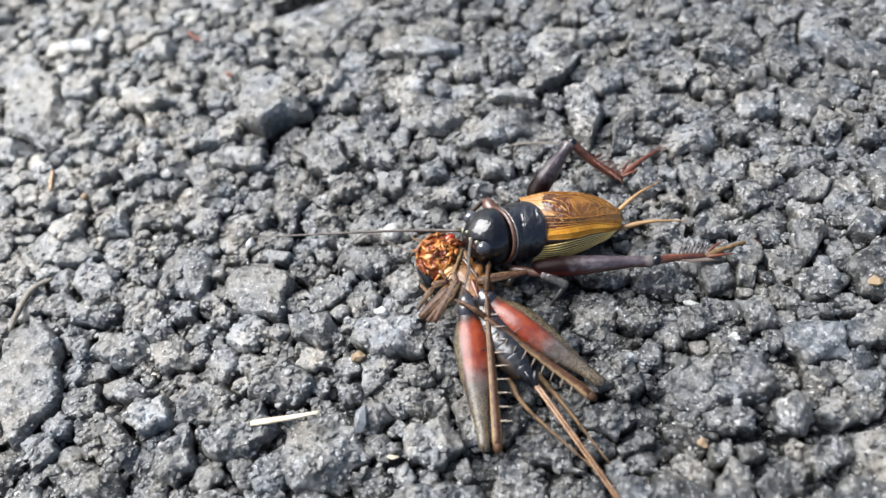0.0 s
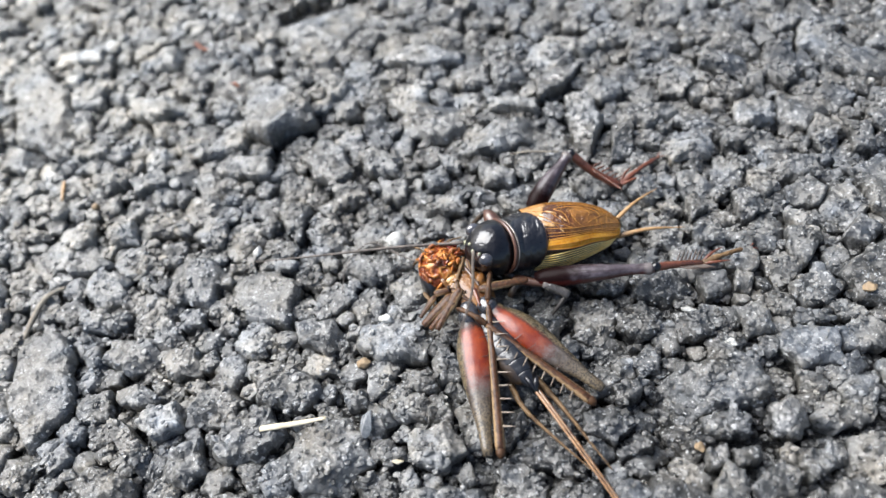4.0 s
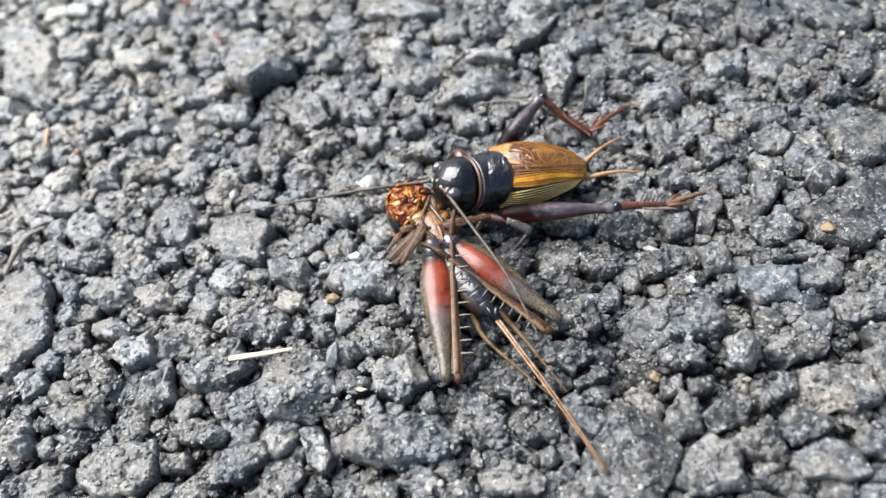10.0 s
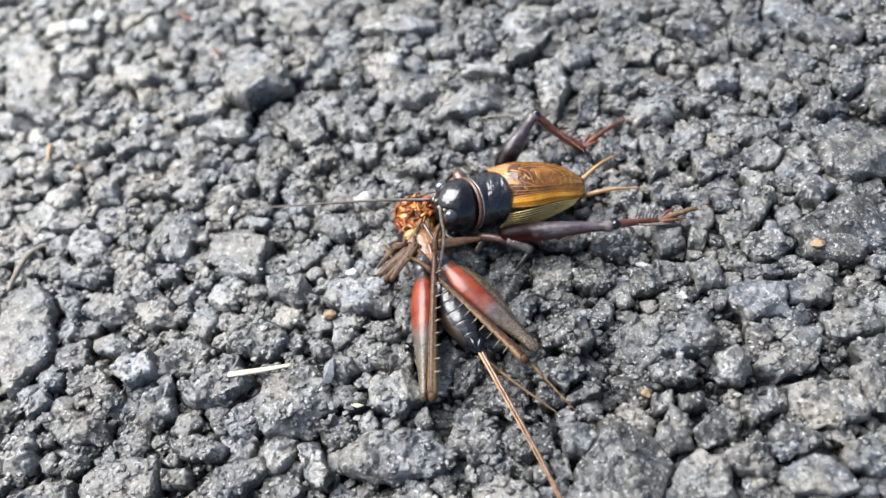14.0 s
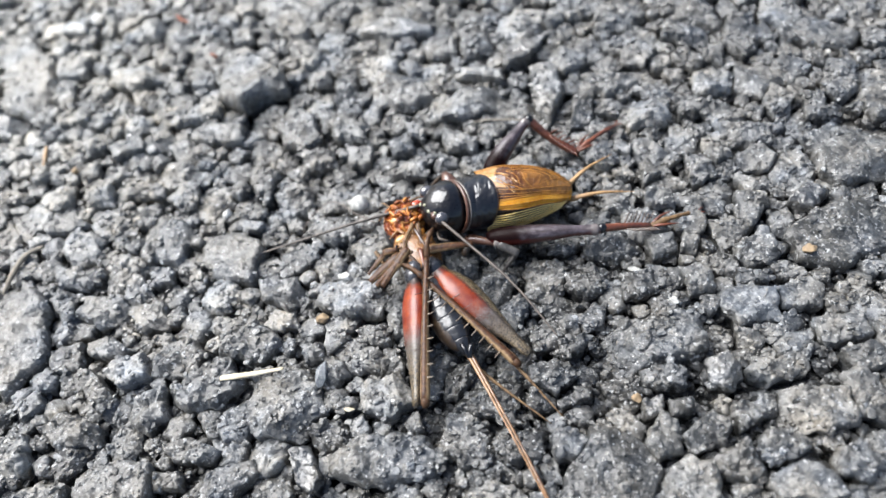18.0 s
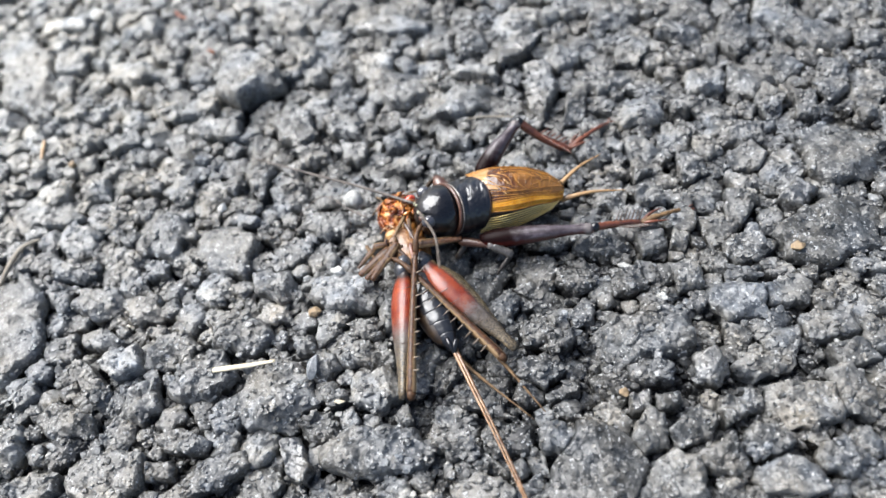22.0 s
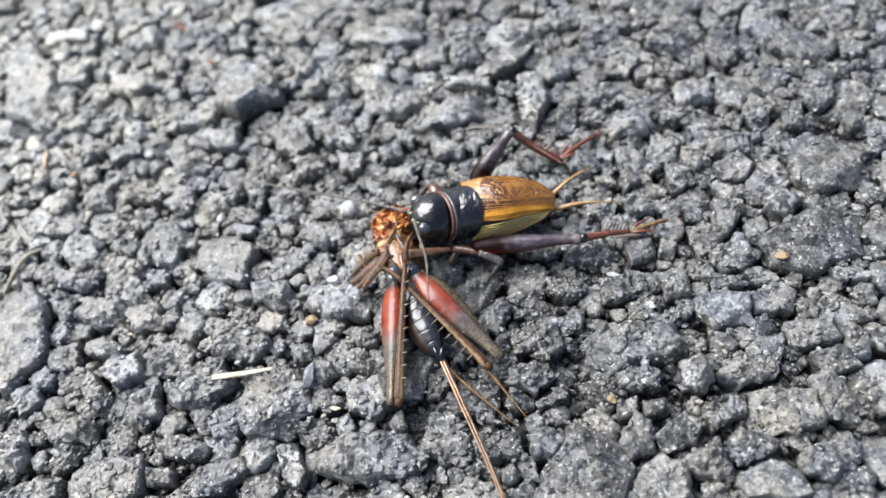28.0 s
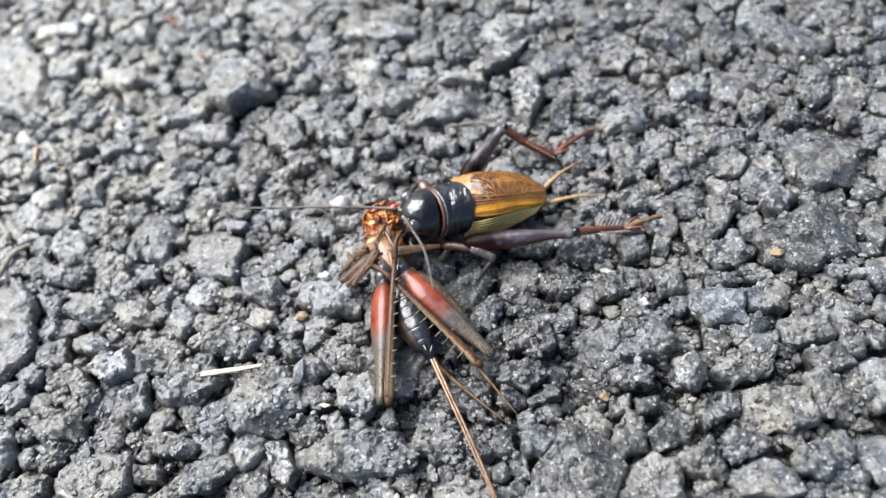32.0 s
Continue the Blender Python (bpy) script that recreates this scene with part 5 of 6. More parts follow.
for leg in HIND:
    l1, l2, l3 = (leg["knee"] - leg["hip"]).length, (leg["ankle"] - leg["knee"]).length, (leg["toe"] - leg["ankle"]).length
    leg["l1"], leg["l2"] = l1, l2
    k = 1.04 if leg["side"] < 0 else 1.08
    leg["femur"] = part("femur", limb(l1, [(u, w * k) for u, w in FEMUR], 18, 0.3, 0.95, 0.22 * leg["side"]), M_FEMUR, cricket, "stout purplish-black thigh of a jumping leg")
    leg["tibia"] = part("tibia", limb(l2, SHIN if leg["side"] < 0 else [(u, 1.25 * w) for u, w in SHIN], 10, 0.25 if leg["side"] < 0 else -0.7), M_TIBIA, cricket, "red-brown spiny shin")
    part("knee", egg((0, 0, 0), (1, 0, 0), 0.75, 0.72, 0.85, 14, 10), M_BLACK, leg["tibia"])
    spines(leg["tibia"], l2, [(0.45 + 0.085 * i, s, 2.0 if leg["side"] < 0 else 1.3, 0.55) for i in range(7) for s in (-1, 1)], M_SPINE_BROWN if leg["side"] < 0 else M_TIBIA, 0.15)
    leg["tarsus"] = part("tarsus", limb(l3, FOOT, 8, 0.5), M_TAN if leg["side"] < 0 else M_TIBIA, cricket, "thin jointed foot")
    part("claw", join([tube(((l3 - 0.2, 0, 0.1), (l3 + 0.7, s * 0.4, 0.2), (l3 + 1.2, s * 0.6, -0.2)), (0.12, 0.1, 0.03), 6, 2) for s in (-1, 1)]), M_TIBIA, leg["tarsus"])
    part("spur", join([tube(((0, 0, 0), (1.8, s * 0.8, 0.6), (3.9, s * 1.2, 0.5)), (0.3, 0.22, 0.04), 6, 3) for s in (-1, 1)]), M_TIBIA, leg["tarsus"])
# middle and front legs
SLIM = ((0, 0.32), (0.1, 0.4), (0.6, 0.3), (1.0, 0.2))
STOUT = ((0, 1.2), (0.4, 1.35), (0.8, 1.0), (1.0, 0.5))
THIN = ((0, 0.45), (0.15, 0.75), (0.6, 0.6), (0.92, 0.45), (1.0, 0.4))
for name, a, b, mat, prof in (("mid_femur", (-0.6, 54.6, 2.6), (4.3, 52.9, 3.0), M_COLLAR, THIN), ("mid_knee", (3.7, 53.1, 3.05), (4.9, 52.7, 3.05), M_RIM, THIN), ("mid_tibia", (4.4, 52.9, 3.0), (7.2, 51.2, 2.4), M_SILVER, [(u, 1.35 * w) for u, w in SHIN]), ("mid_tarsus", (6.9, 51.3, 2.4), (4.6, 49.4, 0.5), M_GREYLEG, SLIM),
                              ("front_femur", (-1.5, 56.0, 2.6), (0.4, 54.6, 1.8), M_BELLY, THIN), ("front_tibia", (0.4, 54.6, 1.8), (-1.2, 53.0, 0.4), M_BELLY, SHIN),
                              ("front_femur", (-1.6, 62.0, 3.4), (-3.6, 65.9, 4.6), M_COLLAR, STOUT), ("front_tibia", (-3.6, 65.9, 4.6), (-7.0, 65.0, 0.8), M_BELLY, SLIM),
                              ("mid_femur", (1.0, 64.0, 2.6), (0.3, 65.8, 2.8), M_BELLY, THIN), ("mid_tibia", (0.3, 65.8, 2.8), (-1.2, 66.8, 0.3), M_BELLY, SLIM)):
    a, b = loc(*a), loc(*b)
    part(name, limb((b - a).length, prof, 10, 0.15), mat, cricket, at=along(a, b))

# ---- the cricket below: on its back, limp, being eaten ----
PREY = Vector((-5.0, 48.0, 0.0))
prey = root("cricket", PREY, "dead brown female cricket lying on its back, red thighs folded")


def pl(x, y, z):
    return loc(x, y, z, PREY)


skull = part("head", egg(pl(-10.6, 56.7, 3.2), (-0.55, 0.8, 0), 3.6, 3.4, 3.0, 28, 20), M_FLESH, prey, "rust-brown upturned head with torn mouthparts")
part("skull_rim", egg(pl(-12.4, 55.6, 2.0), (-0.3, 1, 0), 3.1, 1.6, 2.1), M_BLACK, skull, "dark side of the head")
for k in range(34):
    rng = random.Random(40 + k)
    t, q = rng.uniform(0, 2 * math.pi), 1.15 * math.sqrt(rng.random())
    x, y = 3.0 * q * math.cos(t), 3.2 * q * math.sin(t)
    a = pl(-10.4 + x, 56.8 + y, 3.2 + 3.05 * math.sqrt(max(0.05, 1 - 0.76 * q * q)))
    w = t + rng.choice((0.0, 1.4, -1.2)) + rng.uniform(-0.4, 0.4)
    d = Vector((math.cos(w), math.sin(w), -0.5 * q)) * rng.uniform(0.5, 1.1)
    bow = Vector((-d.y, d.x, 0)) * rng.uniform(-0.5, 0.5)
    r = rng.uniform(0.16, 0.34)
    part("mouthpart", tube((a - d, a + bow + Vector((0, 0, 0.28)), a + d), (r * 0.5, r, r * 1.1, r * 0.6), 8, 4), (M_MOUTH, M_RUST, M_FLESH, M_RUST, M_MOUTH, M_FLESH)[k % 6], skull)
for a, b, c in (((-12.6, 58.0, 4.6), (-13.6, 59.3, 4.6), (-14.6, 60.2, 4.0)), ((-13.2, 57.0, 4.2), (-14.2, 57.6, 4.0), (-14.8, 57.2, 3.4)), ((-11.0, 59.4, 4.6), (-9.0, 60.2, 5.0), (-7.4, 60.9, 4.6))):
    part("palp", tube((pl(*a), pl(*b), pl(*c)), (0.13, 0.14, 0.1), 8, 4), M_TAN, skull, "limp jointed palp")
part("wound", egg(pl(-8.9, 59.0, 5.0), (1, 0.5, 0), 0.9, 0.7, 0.5, 14, 10), M_WOUND, skull, "bright red torn flesh")
part("thorax", egg(pl(-6.6, 52.2, 2.9), (-0.55, 0.85, 0), 5.0, 3.2, 2.3), M_THORAX, prey, "amber underside of the thorax")
for c, r, d, mat in (((-8.4, 54.0, 4.3), 0.85, (1, 0.4, 0), M_CREAM), ((-6.4, 54.6, 4.2), 0.8, (0.2, 1, 0), M_MOUTH), ((-7.2, 52.2, 4.4), 0.75, (1, -0.5, 0), M_CREAM), ((-5.2, 53.0, 4.2), 0.9, (0.4, 1, 0), M_THORAX), ((-5.6, 50.4, 4.1), 0.85, (1, 0.2, 0), M_THORAX), ((-8.0, 50.6, 4.0), 0.8, (0.3, 1, 0), M_LEG)):
    part("leg_base", egg(pl(*c), d, r * 1.9, r, r * 0.8, 14, 10), mat, prey)
for k in range(1, 5):
    a = pl(-11.2 + 1.0 * k, 53.2 + 0.55 * k, 3.9 + 0.15 * math.sin(2.0 * k))
    part("neck_fold", tube((a + Vector((-0.5, 0.9, -0.3)), a + Vector((0.0, 0.0, 0.5)), a + Vector((0.7, -1.1, 0.0))), (0.25, 0.5, 0.45, 0.2), 10, 4, 0.6), (M_CREAM, M_THORAX)[k % 2], skull if k < 4 else prey, "cream-orange fold of the torn neck")
for k in range(16):
    rng = random.Random(300 + k)
    a = pl(-7.6 + rng.uniform(-2.2, 2.4), 52.2 + rng.uniform(-2.6, 2.6), 4.6 + rng.uniform(-0.2, 0.4))
    d = Vector((rng.uniform(-1, 1), rng.uniform(-1, 1), rng.uniform(-0.3, 0.2))) * rng.uniform(0.6, 1.5)
    r = rng.uniform(0.12, 0.3)
    part("torn_skin", tube((a - d, a + Vector((rng.uniform(-0.4, 0.4), rng.uniform(-0.4, 0.4), 0.4)), a + d), (r * 0.4, r, r * 0.8, r * 0.3), 8, 4, 0.6), (M_CREAM, M_THORAX, M_EDGED, M_THORAX, M_THORN)[k % 5], prey, "shred of amber and brown skin")
# belly plates overlap like tiles from the thorax to the tail
BELLY = curve([pl(-4.6, 48.6, 2.6), pl(-3.2, 45.0, 2.7), pl(-1.0, 41.2, 2.8), pl(1.2, 37.6, 2.6)], 8)
belly_axis = (BELLY[-1] - BELLY[0]) / np.linalg.norm(BELLY[-1] - BELLY[0])
TAIL = [part("abdomen", egg(BELLY[len(BELLY) // 2], tuple(belly_axis), 6.0, 2.6, 2.1), M_BELLY, prey, "brown soft sides of the belly")]
belly_side = Vector((0, 0, 1)).cross(Vector(belly_axis)).normalized()


def belly_plate(u0, u1, w0, w1):
    """A curved plate over the belly, flared over the next one."""
    loops = []
    for u, k in ((0, 0.99), (0.2, 0.997), (0.6, 1.0), (0.95, 1.0), (1.0, 0.985)):
        i = (u0 + (u1 - u0) * u) * (len(BELLY) - 1)
        a = min(int(i), len(BELLY) - 2)
        c = Vector(BELLY[a]) + (Vector(BELLY[a + 1]) - Vector(BELLY[a])) * (i - a) + Vector((0, 0, 0.45))
        w = (w0 + (w1 - w0) * u) * k
        loops.append([c + belly_side * (w * math.cos(t)) + Vector((0, 0, 2.2 * w / 2.8 * math.sin(t))) for t in np.linspace(0, 2 * math.pi, 26, endpoint=False)])
    return rings(loops)


WIDE = (1.6, 1.95, 2.15, 2.25, 2.2, 1.95, 1.4, 0.6)
for k in range(7):
    TAIL.append(part("belly_plate", belly_plate(0.02 + 0.14 * k, 0.17 + 0.14 * k, WIDE[k], WIDE[k + 1]), M_PLATE, prey, "bluish-black belly plate"))
TAIL.append(part("tail_fork", join([tube((pl(1.2 + s, 38.3, 3.9), pl(1.5 + 0.4 * s, 37.2, 3.7), pl(1.8, 36.4, 3.0)), (0.3, 0.4, 0.2), 8, 3) for s in (-0.7, 0.7)]), M_BLACK, prey))
OVI = [pl(1.2, 37.8, 3.0), pl(4.6, 32.0, 3.0), pl(9.0, 24.5, 2.6), pl(13.6, 16.0, 2.0)]
ovi = part("ovipositor", tube([p + Vector((0.18, 0.08, 0)) for p in OVI], (0.30, 0.26, 0.22, 0.19, 0.17, 0.24, 0.08), 8, 8), M_OVI, prey, "long brown needle-like egg tube")
part("ovipositor_valve", tube([p + Vector((-0.18, -0.08, 0.1)) for p in OVI[:3]] + [OVI[3]], (0.26, 0.2, 0.14, 0.1, 0.06), 8, 8), M_OVI_PALE, ovi)
for a, b, c in (((-1.6, 38.5, 1.4), (0.6, 34.0, 1.8), (8.6, 25.6, 1.6)), ((2.0, 39.0, 1.4), (5.4, 34.0, 1.7), (10.2, 26.4, 1.5))):
    TAIL.append(part("cercus", tube((pl(*a), pl(*b), pl(*c)), (0.45, 0.4, 0.28, 0.18, 0.06), 8, 7), M_TAN, prey, "brown hairy tail feeler"))
TAIL.append(ovi)
PREY_FEMUR = ((0, 0.9), (0.05, 1.35), (0.1, 1.3), (0.16, 1.95), (0.3, 2.42), (0.5, 2.1), (0.7, 1.35), (0.85, 0.84), (0.95, 0.78), (1.0, 0.6))
PREY_SHIN = ((0, 0.55), (0.05, 0.68), (0.5, 0.52), (1.0, 0.38))
LIMP = []
for hip, knee, shin_knee, ankle, mat, side in ((pl(-6.7, 48.5, 4.0), pl(-4.9, 28.6, 2.4), pl(-3.3, 28.8, 2.6), pl(-3.9, 49.5, 5.0), M_REDFEMUR_B, 1),
                                               (pl(-3.8, 49.0, 4.0), pl(10.4, 36.8, 2.0), pl(8.7, 35.0, 2.5), pl(-4.2, 45.8, 4.9), M_REDFEMUR_A, -1)):
    n = (knee - hip).length
    thigh = part("femur", limb(n, [(u, w * (1.0 if side > 0 else 1.03)) for u, w in PREY_FEMUR], 20, 0.0, 0.66), mat, prey, "swollen thigh, red inside fading to mottled grey", along(hip, knee))
    joint = part("hip_joint", egg(hip + (knee - hip).normalized() * (0.5 if side > 0 else -0.2), (knee - hip), 2.2 if side > 0 else 1.7, 1.5, 1.3, 16, 14, lambda u: 1 + 0.06 * math.sin(7 * u)), M_HIP, prey, "shiny grey-black hip joint")
    n = (ankle - shin_knee).length
    tib = part("tibia", limb(n, PREY_SHIN, 10, 0.2), M_EDGED, prey, "folded brown shin with two rows of spines", along(shin_knee, ankle))
    spines(tib, n, [(0.16 + 0.085 * i, -side, 2.6, -0.2) for i in range(9)], M_SPINE, 0.14)
    part("knee", egg((0.2, 0, 0), (1, 0, 0), 0.9, 0.62, 0.65, 14, 10), M_LEG, tib)
    spines(tib, n, [(0.36 + 0.13 * i, side, 1.7, -0.3) for i in range(4)], M_THORN, 0.08)
    rng = random.Random(70 + side)
    hairs = []
    for _ in range(34):
        u, w = rng.uniform(0.1, 0.98), rng.uniform(-1, 1)
        h0 = Vector((n * u, 0.3 * w, 0.25))
        hairs.append(tube((h0, h0 + Vector((rng.uniform(-0.3, 0.5), rng.uniform(0.3, 0.8) * (1 if w > 0 else -1), rng.uniform(0.1, 0.5)))), (0.035, 0.015), 5, 1))
    part("bristle", join(hairs), M_THORN, tib, "fine dark bristles")
    foot = (ankle - shin_knee).normalized()
    foot = part("tarsus", limb(5.0, FOOT, 8, 0.6), M_LEG, prey, "limp jointed foot", along(ankle, ankle + foot * 4 + Vector((0.6 * side, 0, -0.4))))
    LIMP.append((hip, (knee - hip).normalized(), side, (thigh, joint, tib, foot)))
# thin legs, folded in a bundle over the chest
for name, a, b, mat, k in (("mid_tibia", (-5.1, 51.3, 5.2), (1.8, 52.4, 5.0), M_EDGED, 1.15), ("front_femur", (-7.1, 57.0, 5.0), (-8.2, 52.8, 5.4), M_TAN, 0.5), ("front_tibia", (-8.2, 52.8, 5.4), (-8.0, 50.2, 5.2), M_EDGED, 0.5),
                           ("mid_femur", (-7.6, 51.6, 5.4), (-11.2, 46.2, 3.6), M_EDGED, 1.15), ("mid_femur", (-8.6, 50.9, 4.8), (-13.2, 47.2, 3.3), M_EDGED, 1.4), ("front_tibia", (-8.3, 49.9, 5.0), (-12.2, 46.6, 3.2), M_EDGED, 1.1),
                           ("front_femur", (-11.5, 51.5, 4.4), (-9.0, 51.9, 4.6), M_EDGED, 0.9), ("front_tibia", (-11.3, 51.3, 4.3), (-13.6, 48.4, 3.4), M_EDGED, 0.7), ("mid_tibia", (-5.8, 51.6, 5.2), (-5.0, 48.8, 5.0), M_TIBIA, 0.5),
                           ("mid_tarsus", (-13.3, 53.1, 2.4), (-11.8, 51.0, 2.0), M_TAN, 0.5), ("mid_femur", (-6.7, 56.7, 5.0), (-5.8, 52.4, 5.0), M_EDGED, 0.5), ("front_femur", (-9.0, 52.1, 4.6), (-6.3, 49.6, 4.8), M_EDGED, 0.7),
                           ("mid_tarsus", (-7.0, 55.2, 5.2), (-5.0, 51.8, 5.3), M_THORN, 0.35)):
    a, b = pl(*a), pl(*b)
    part(name, limb((b - a).length, [(u, 0.88 * w * k) for u, w in THIN], 8, 0.1, 0.7), mat, prey, at=along(a, b))
part("antenna", tube((pl(-13.6, 57.6, 3.6), pl(-17.0, 60.0, 2.4), pl(-22.0, 63.4, 1.6), pl(-25.5, 60.0, 1.2), pl(-26.0, 55.0, 1.0)), (0.13, 0.1, 0.07, 0.05), 6, 6), M_FEELER, prey, "limp thread-thin feeler")


# ---- litter ----
def litter(name, vf, mat, label, category, at):
    ob = new(name, data(name, *vf, mat))
    ob.location = mm(at)
    return tagged(ob, label, category)


def upon(x, y, lift=0.0):
    return (x, y, height(x, y) + lift)


def blade(points, r, flat=0.4):
    return tube(points, r, 8, 6, flat)


z0 = max(height(-34.5, 33.9), height(-27.0, 34.8))
litter("straw", blade(((-4.6, -0.55, 0), (-2, -0.35, 0.15), (1.5, 0.1, 0.1), (4.5, 0.55, 0.1)), (0.42, 0.46, 0.4, 0.32, 0.24)), M_STRAW, "pale dry grass stem lying across two stones", "straw", (-31.0, 34.3, z0 + 0.25))


def pebble(x, y, r, mat, label, seed, stretch=1.0, turn=0.0, name="grit", crust=0.1):
    v, f = rock("round", 4, seed, r, crust)
    if crust < 0.05:
        v, f = BALLS[4][0] * (1 + 0.05 * np.sin(3 * BALLS[4][0][:, :1])), BALLS[4][1]
    ob = litter(name, (v * (r * stretch, r, r * 0.8), f), mat, label, "stone", (x, y, max(height(x + dx * r, y + dy * r) for dx, dy in ((0, 0), (0.6, 0), (-0.6, 0), (0, 0.6), (0, -0.6))) + 0.3 * r))
    ob.rotation_euler = (0, 0, radians(turn))
    return ob


pebble(-18.4, 63.9, 1.5, M_QUARTZ, "round white pebble among dark asphalt chips", 1, crust=0.02)
pebble(-41.0, 63.6, 0.75, M_QUARTZ, "small elongated white chip standing in the asphalt", 2, 1.7, 75)
pebble(-19.1, 49.5, 0.75, M_QUARTZ, "flat white mineral chip set in a stone", 3, 1.6, 5)
pebble(-21.0, 47.6, 0.45, M_QUARTZ, "tiny white mineral chip", 4)
pebble(23.4, 48.5, 0.5, M_QUARTZ, "thin white shell-like flake on a stone", 5, 2.8, -12)
pebble(28.1, 43.3, 0.7, M_QUARTZ, "white mineral chip on a dark stone", 6, 1.2)
pebble(47.0, 49.4, 0.8, M_TANGRIT, "cream-coloured grain of grit", 7, 1.5)
pebble(-22.3, 43.2, 1.0, M_TANGRIT, "tan grain of sandstone", 8, 1.2)
pebble(21.4, 29.2, 0.7, M_TANGRIT, "tan grain of sandstone", 9)
pebble(-16.6, 28.7, 0.35, M_STRAW, "pale yellow splinter of dry wood", 10, 2.4, 0, "splinter")
pebble(-72.2, 76.0, 0.7, M_TANGRIT, "yellowish grain of grit", 11)
pebble(-20.8, 33.8, 0.9, M_GLASSY, "grey slate sliver standing on edge", 12, 2.2, 88, "sliver")
litter("twig", blade(((0, 2.2, 0.4), (0.3, 0.4, 0.3), (0.8, -2.2, 0.2)), (0.3, 0.35, 0.2), 0.8), M_CERCUS, "short straw-coloured bit of stem", "twig", upon(-80.2, 80.5, 0.1))
litter("fibre", blade(((-2.2, 2.2, 0.3), (-0.6, 0.2, 0.6), (1.0, -0.8, 0.5), (2.4, -1.6, 0.2)), (0.25, 0.4, 0.35, 0.2), 0.6), M_RED, "rusty red plant fibre", "fibre", upon(-60.0, 115.0, 0.1))
litter("fibre", blade(((-0.8, 0.5, 0.2), (0, 0, 0.5), (0.9, -0.7, 0.2)), (0.25, 0.4, 0.2), 0.6), M_RED, "short rusty red plant fibre", "fibre", upon(-51.5, 103.8, 0.1))
litter("root", blade(((-1.6, -5.4, 0.2), (-1.0, -2.0, 0.6), (0.2, 1.6, 0.8), (2.6, 3.4, 0.5)), (0.3, 0.5, 0.45, 0.3), 0.8), M_ROOT, "dry grey-brown rootlet arching over the chips", "root", upon(-75.0, 56.0, 0.1))
litter("grass_stem", blade(((-4, 0.2, 0.2), (-1, 0.3, 0.3), (4, -0.2, 0.2)), (0.12, 0.18, 0.15), 0.8), M_ROOT, "thin grey dry grass stem", "grass", upon(4.5, 79.8, 0.2))


# ---- movement ----
# the eaten head is pulled towards the feeding one: time, shift in x, y, z
PULL_ROWS = [(0, 0, 0, 0), (11, 0, 0, 0), (12, 0.6, 1.0, -0.1), (13, 1.5, 0.9, -0.3), (14, 1.8, 0.9, -0.4), (17, 1.4, 1.1, -0.4), (19, 1.85, 1.2, -0.5),
             (20.5, 1.9, 1.1, -0.5), (22, 2.0, 1.3, -0.5), (24, 2.1, 1.0, -0.5), (28, 2.4, 0.8, -0.5), (31, 2.6, 1.1, -0.5), (32, 2.6, 1.1, -0.5)]
MALE_ROWS = [
    (0, 0.00, 0.00, 0.00), (0.5, -0.02, 0.02, -0.06), (1, -0.02, -0.01, 0.08), (1.5, -0.02, -0.06, 0.25),
    (2, -0.03, -0.06, 0.26), (2.5, -0.03, -0.05, 0.30), (3, -0.03, -0.13, 0.61), (3.5, -0.02, -0.22, 0.97),
    (5.5, -0.14, -0.85, 2.49), (6, -0.09, -0.57, 1.86), (6.5, -0.08, -0.55, 1.92), (7, -0.07, -0.58, 1.97),
    (7.5, -0.11, -0.41, 1.41), (8, -0.14, -0.28, 1.26), (8.5, -0.20, -0.20, 1.18), (9, -0.24, -0.02, 0.60),
    (9.5, -0.19, 0.10, 0.10), (10, -0.14, 0.23, -0.36), (10.5, 0.06, 0.31, 0.10), (11, 0.29, 0.14, 1.77),
    (11.5, 0.37, -0.43, 3.28), (12, 0.53, -0.93, 3.63), (12.5, 0.60, -0.78, 2.48), (13, 0.59, -0.54, 1.38),
    (13.5, 0.60, -0.53, 1.24), (14, 0.56, -0.51, 1.14), (14.5, 0.46, -0.62, 0.95), (16.5, -0.14, -0.11, 1.17),
    (17, -0.16, -0.07, 0.51), (17.5, -0.18, -0.10, 0.52), (18, -0.19, -0.15, 0.76), (18.5, -0.19, -0.17, 0.96),
    (19, -0.19, -0.25, 1.37), (19.5, -0.19, -0.29, 1.35), (20, -0.28, -0.44, 0.99), (20.5, -0.36, -0.79, 0.98),
    (21, -0.26, -1.07, 1.64), (21.5, -0.15, -1.30, 2.81), (22, -0.13, -1.42, 3.29), (22.5, -0.12, -1.42, 3.35),
    (23, -0.10, -1.48, 3.70), (23.5, -0.06, -1.58, 3.71), (24, -0.05, -1.68, 3.16), (24.5, -0.04, -1.80, 3.01),
    (25, 0.01, -1.81, 3.17), (25.5, 0.07, -1.48, 1.98), (27.5, 0.07, -0.71, -0.60), (28, -0.07, -0.98, 1.35),
    (28.5, -0.35, -0.77, 1.33), (29, -0.37, -0.68, 1.44), (29.5, -0.20, -0.80, 2.32), (30, -0.14, -0.90, 2.87),
    (30.5, -0.12, -0.90, 2.80), (31, -0.17, -0.93, 2.81), (31.5, -0.31, -1.05, 3.07), (32, -0.34, -1.04, 2.98),
]
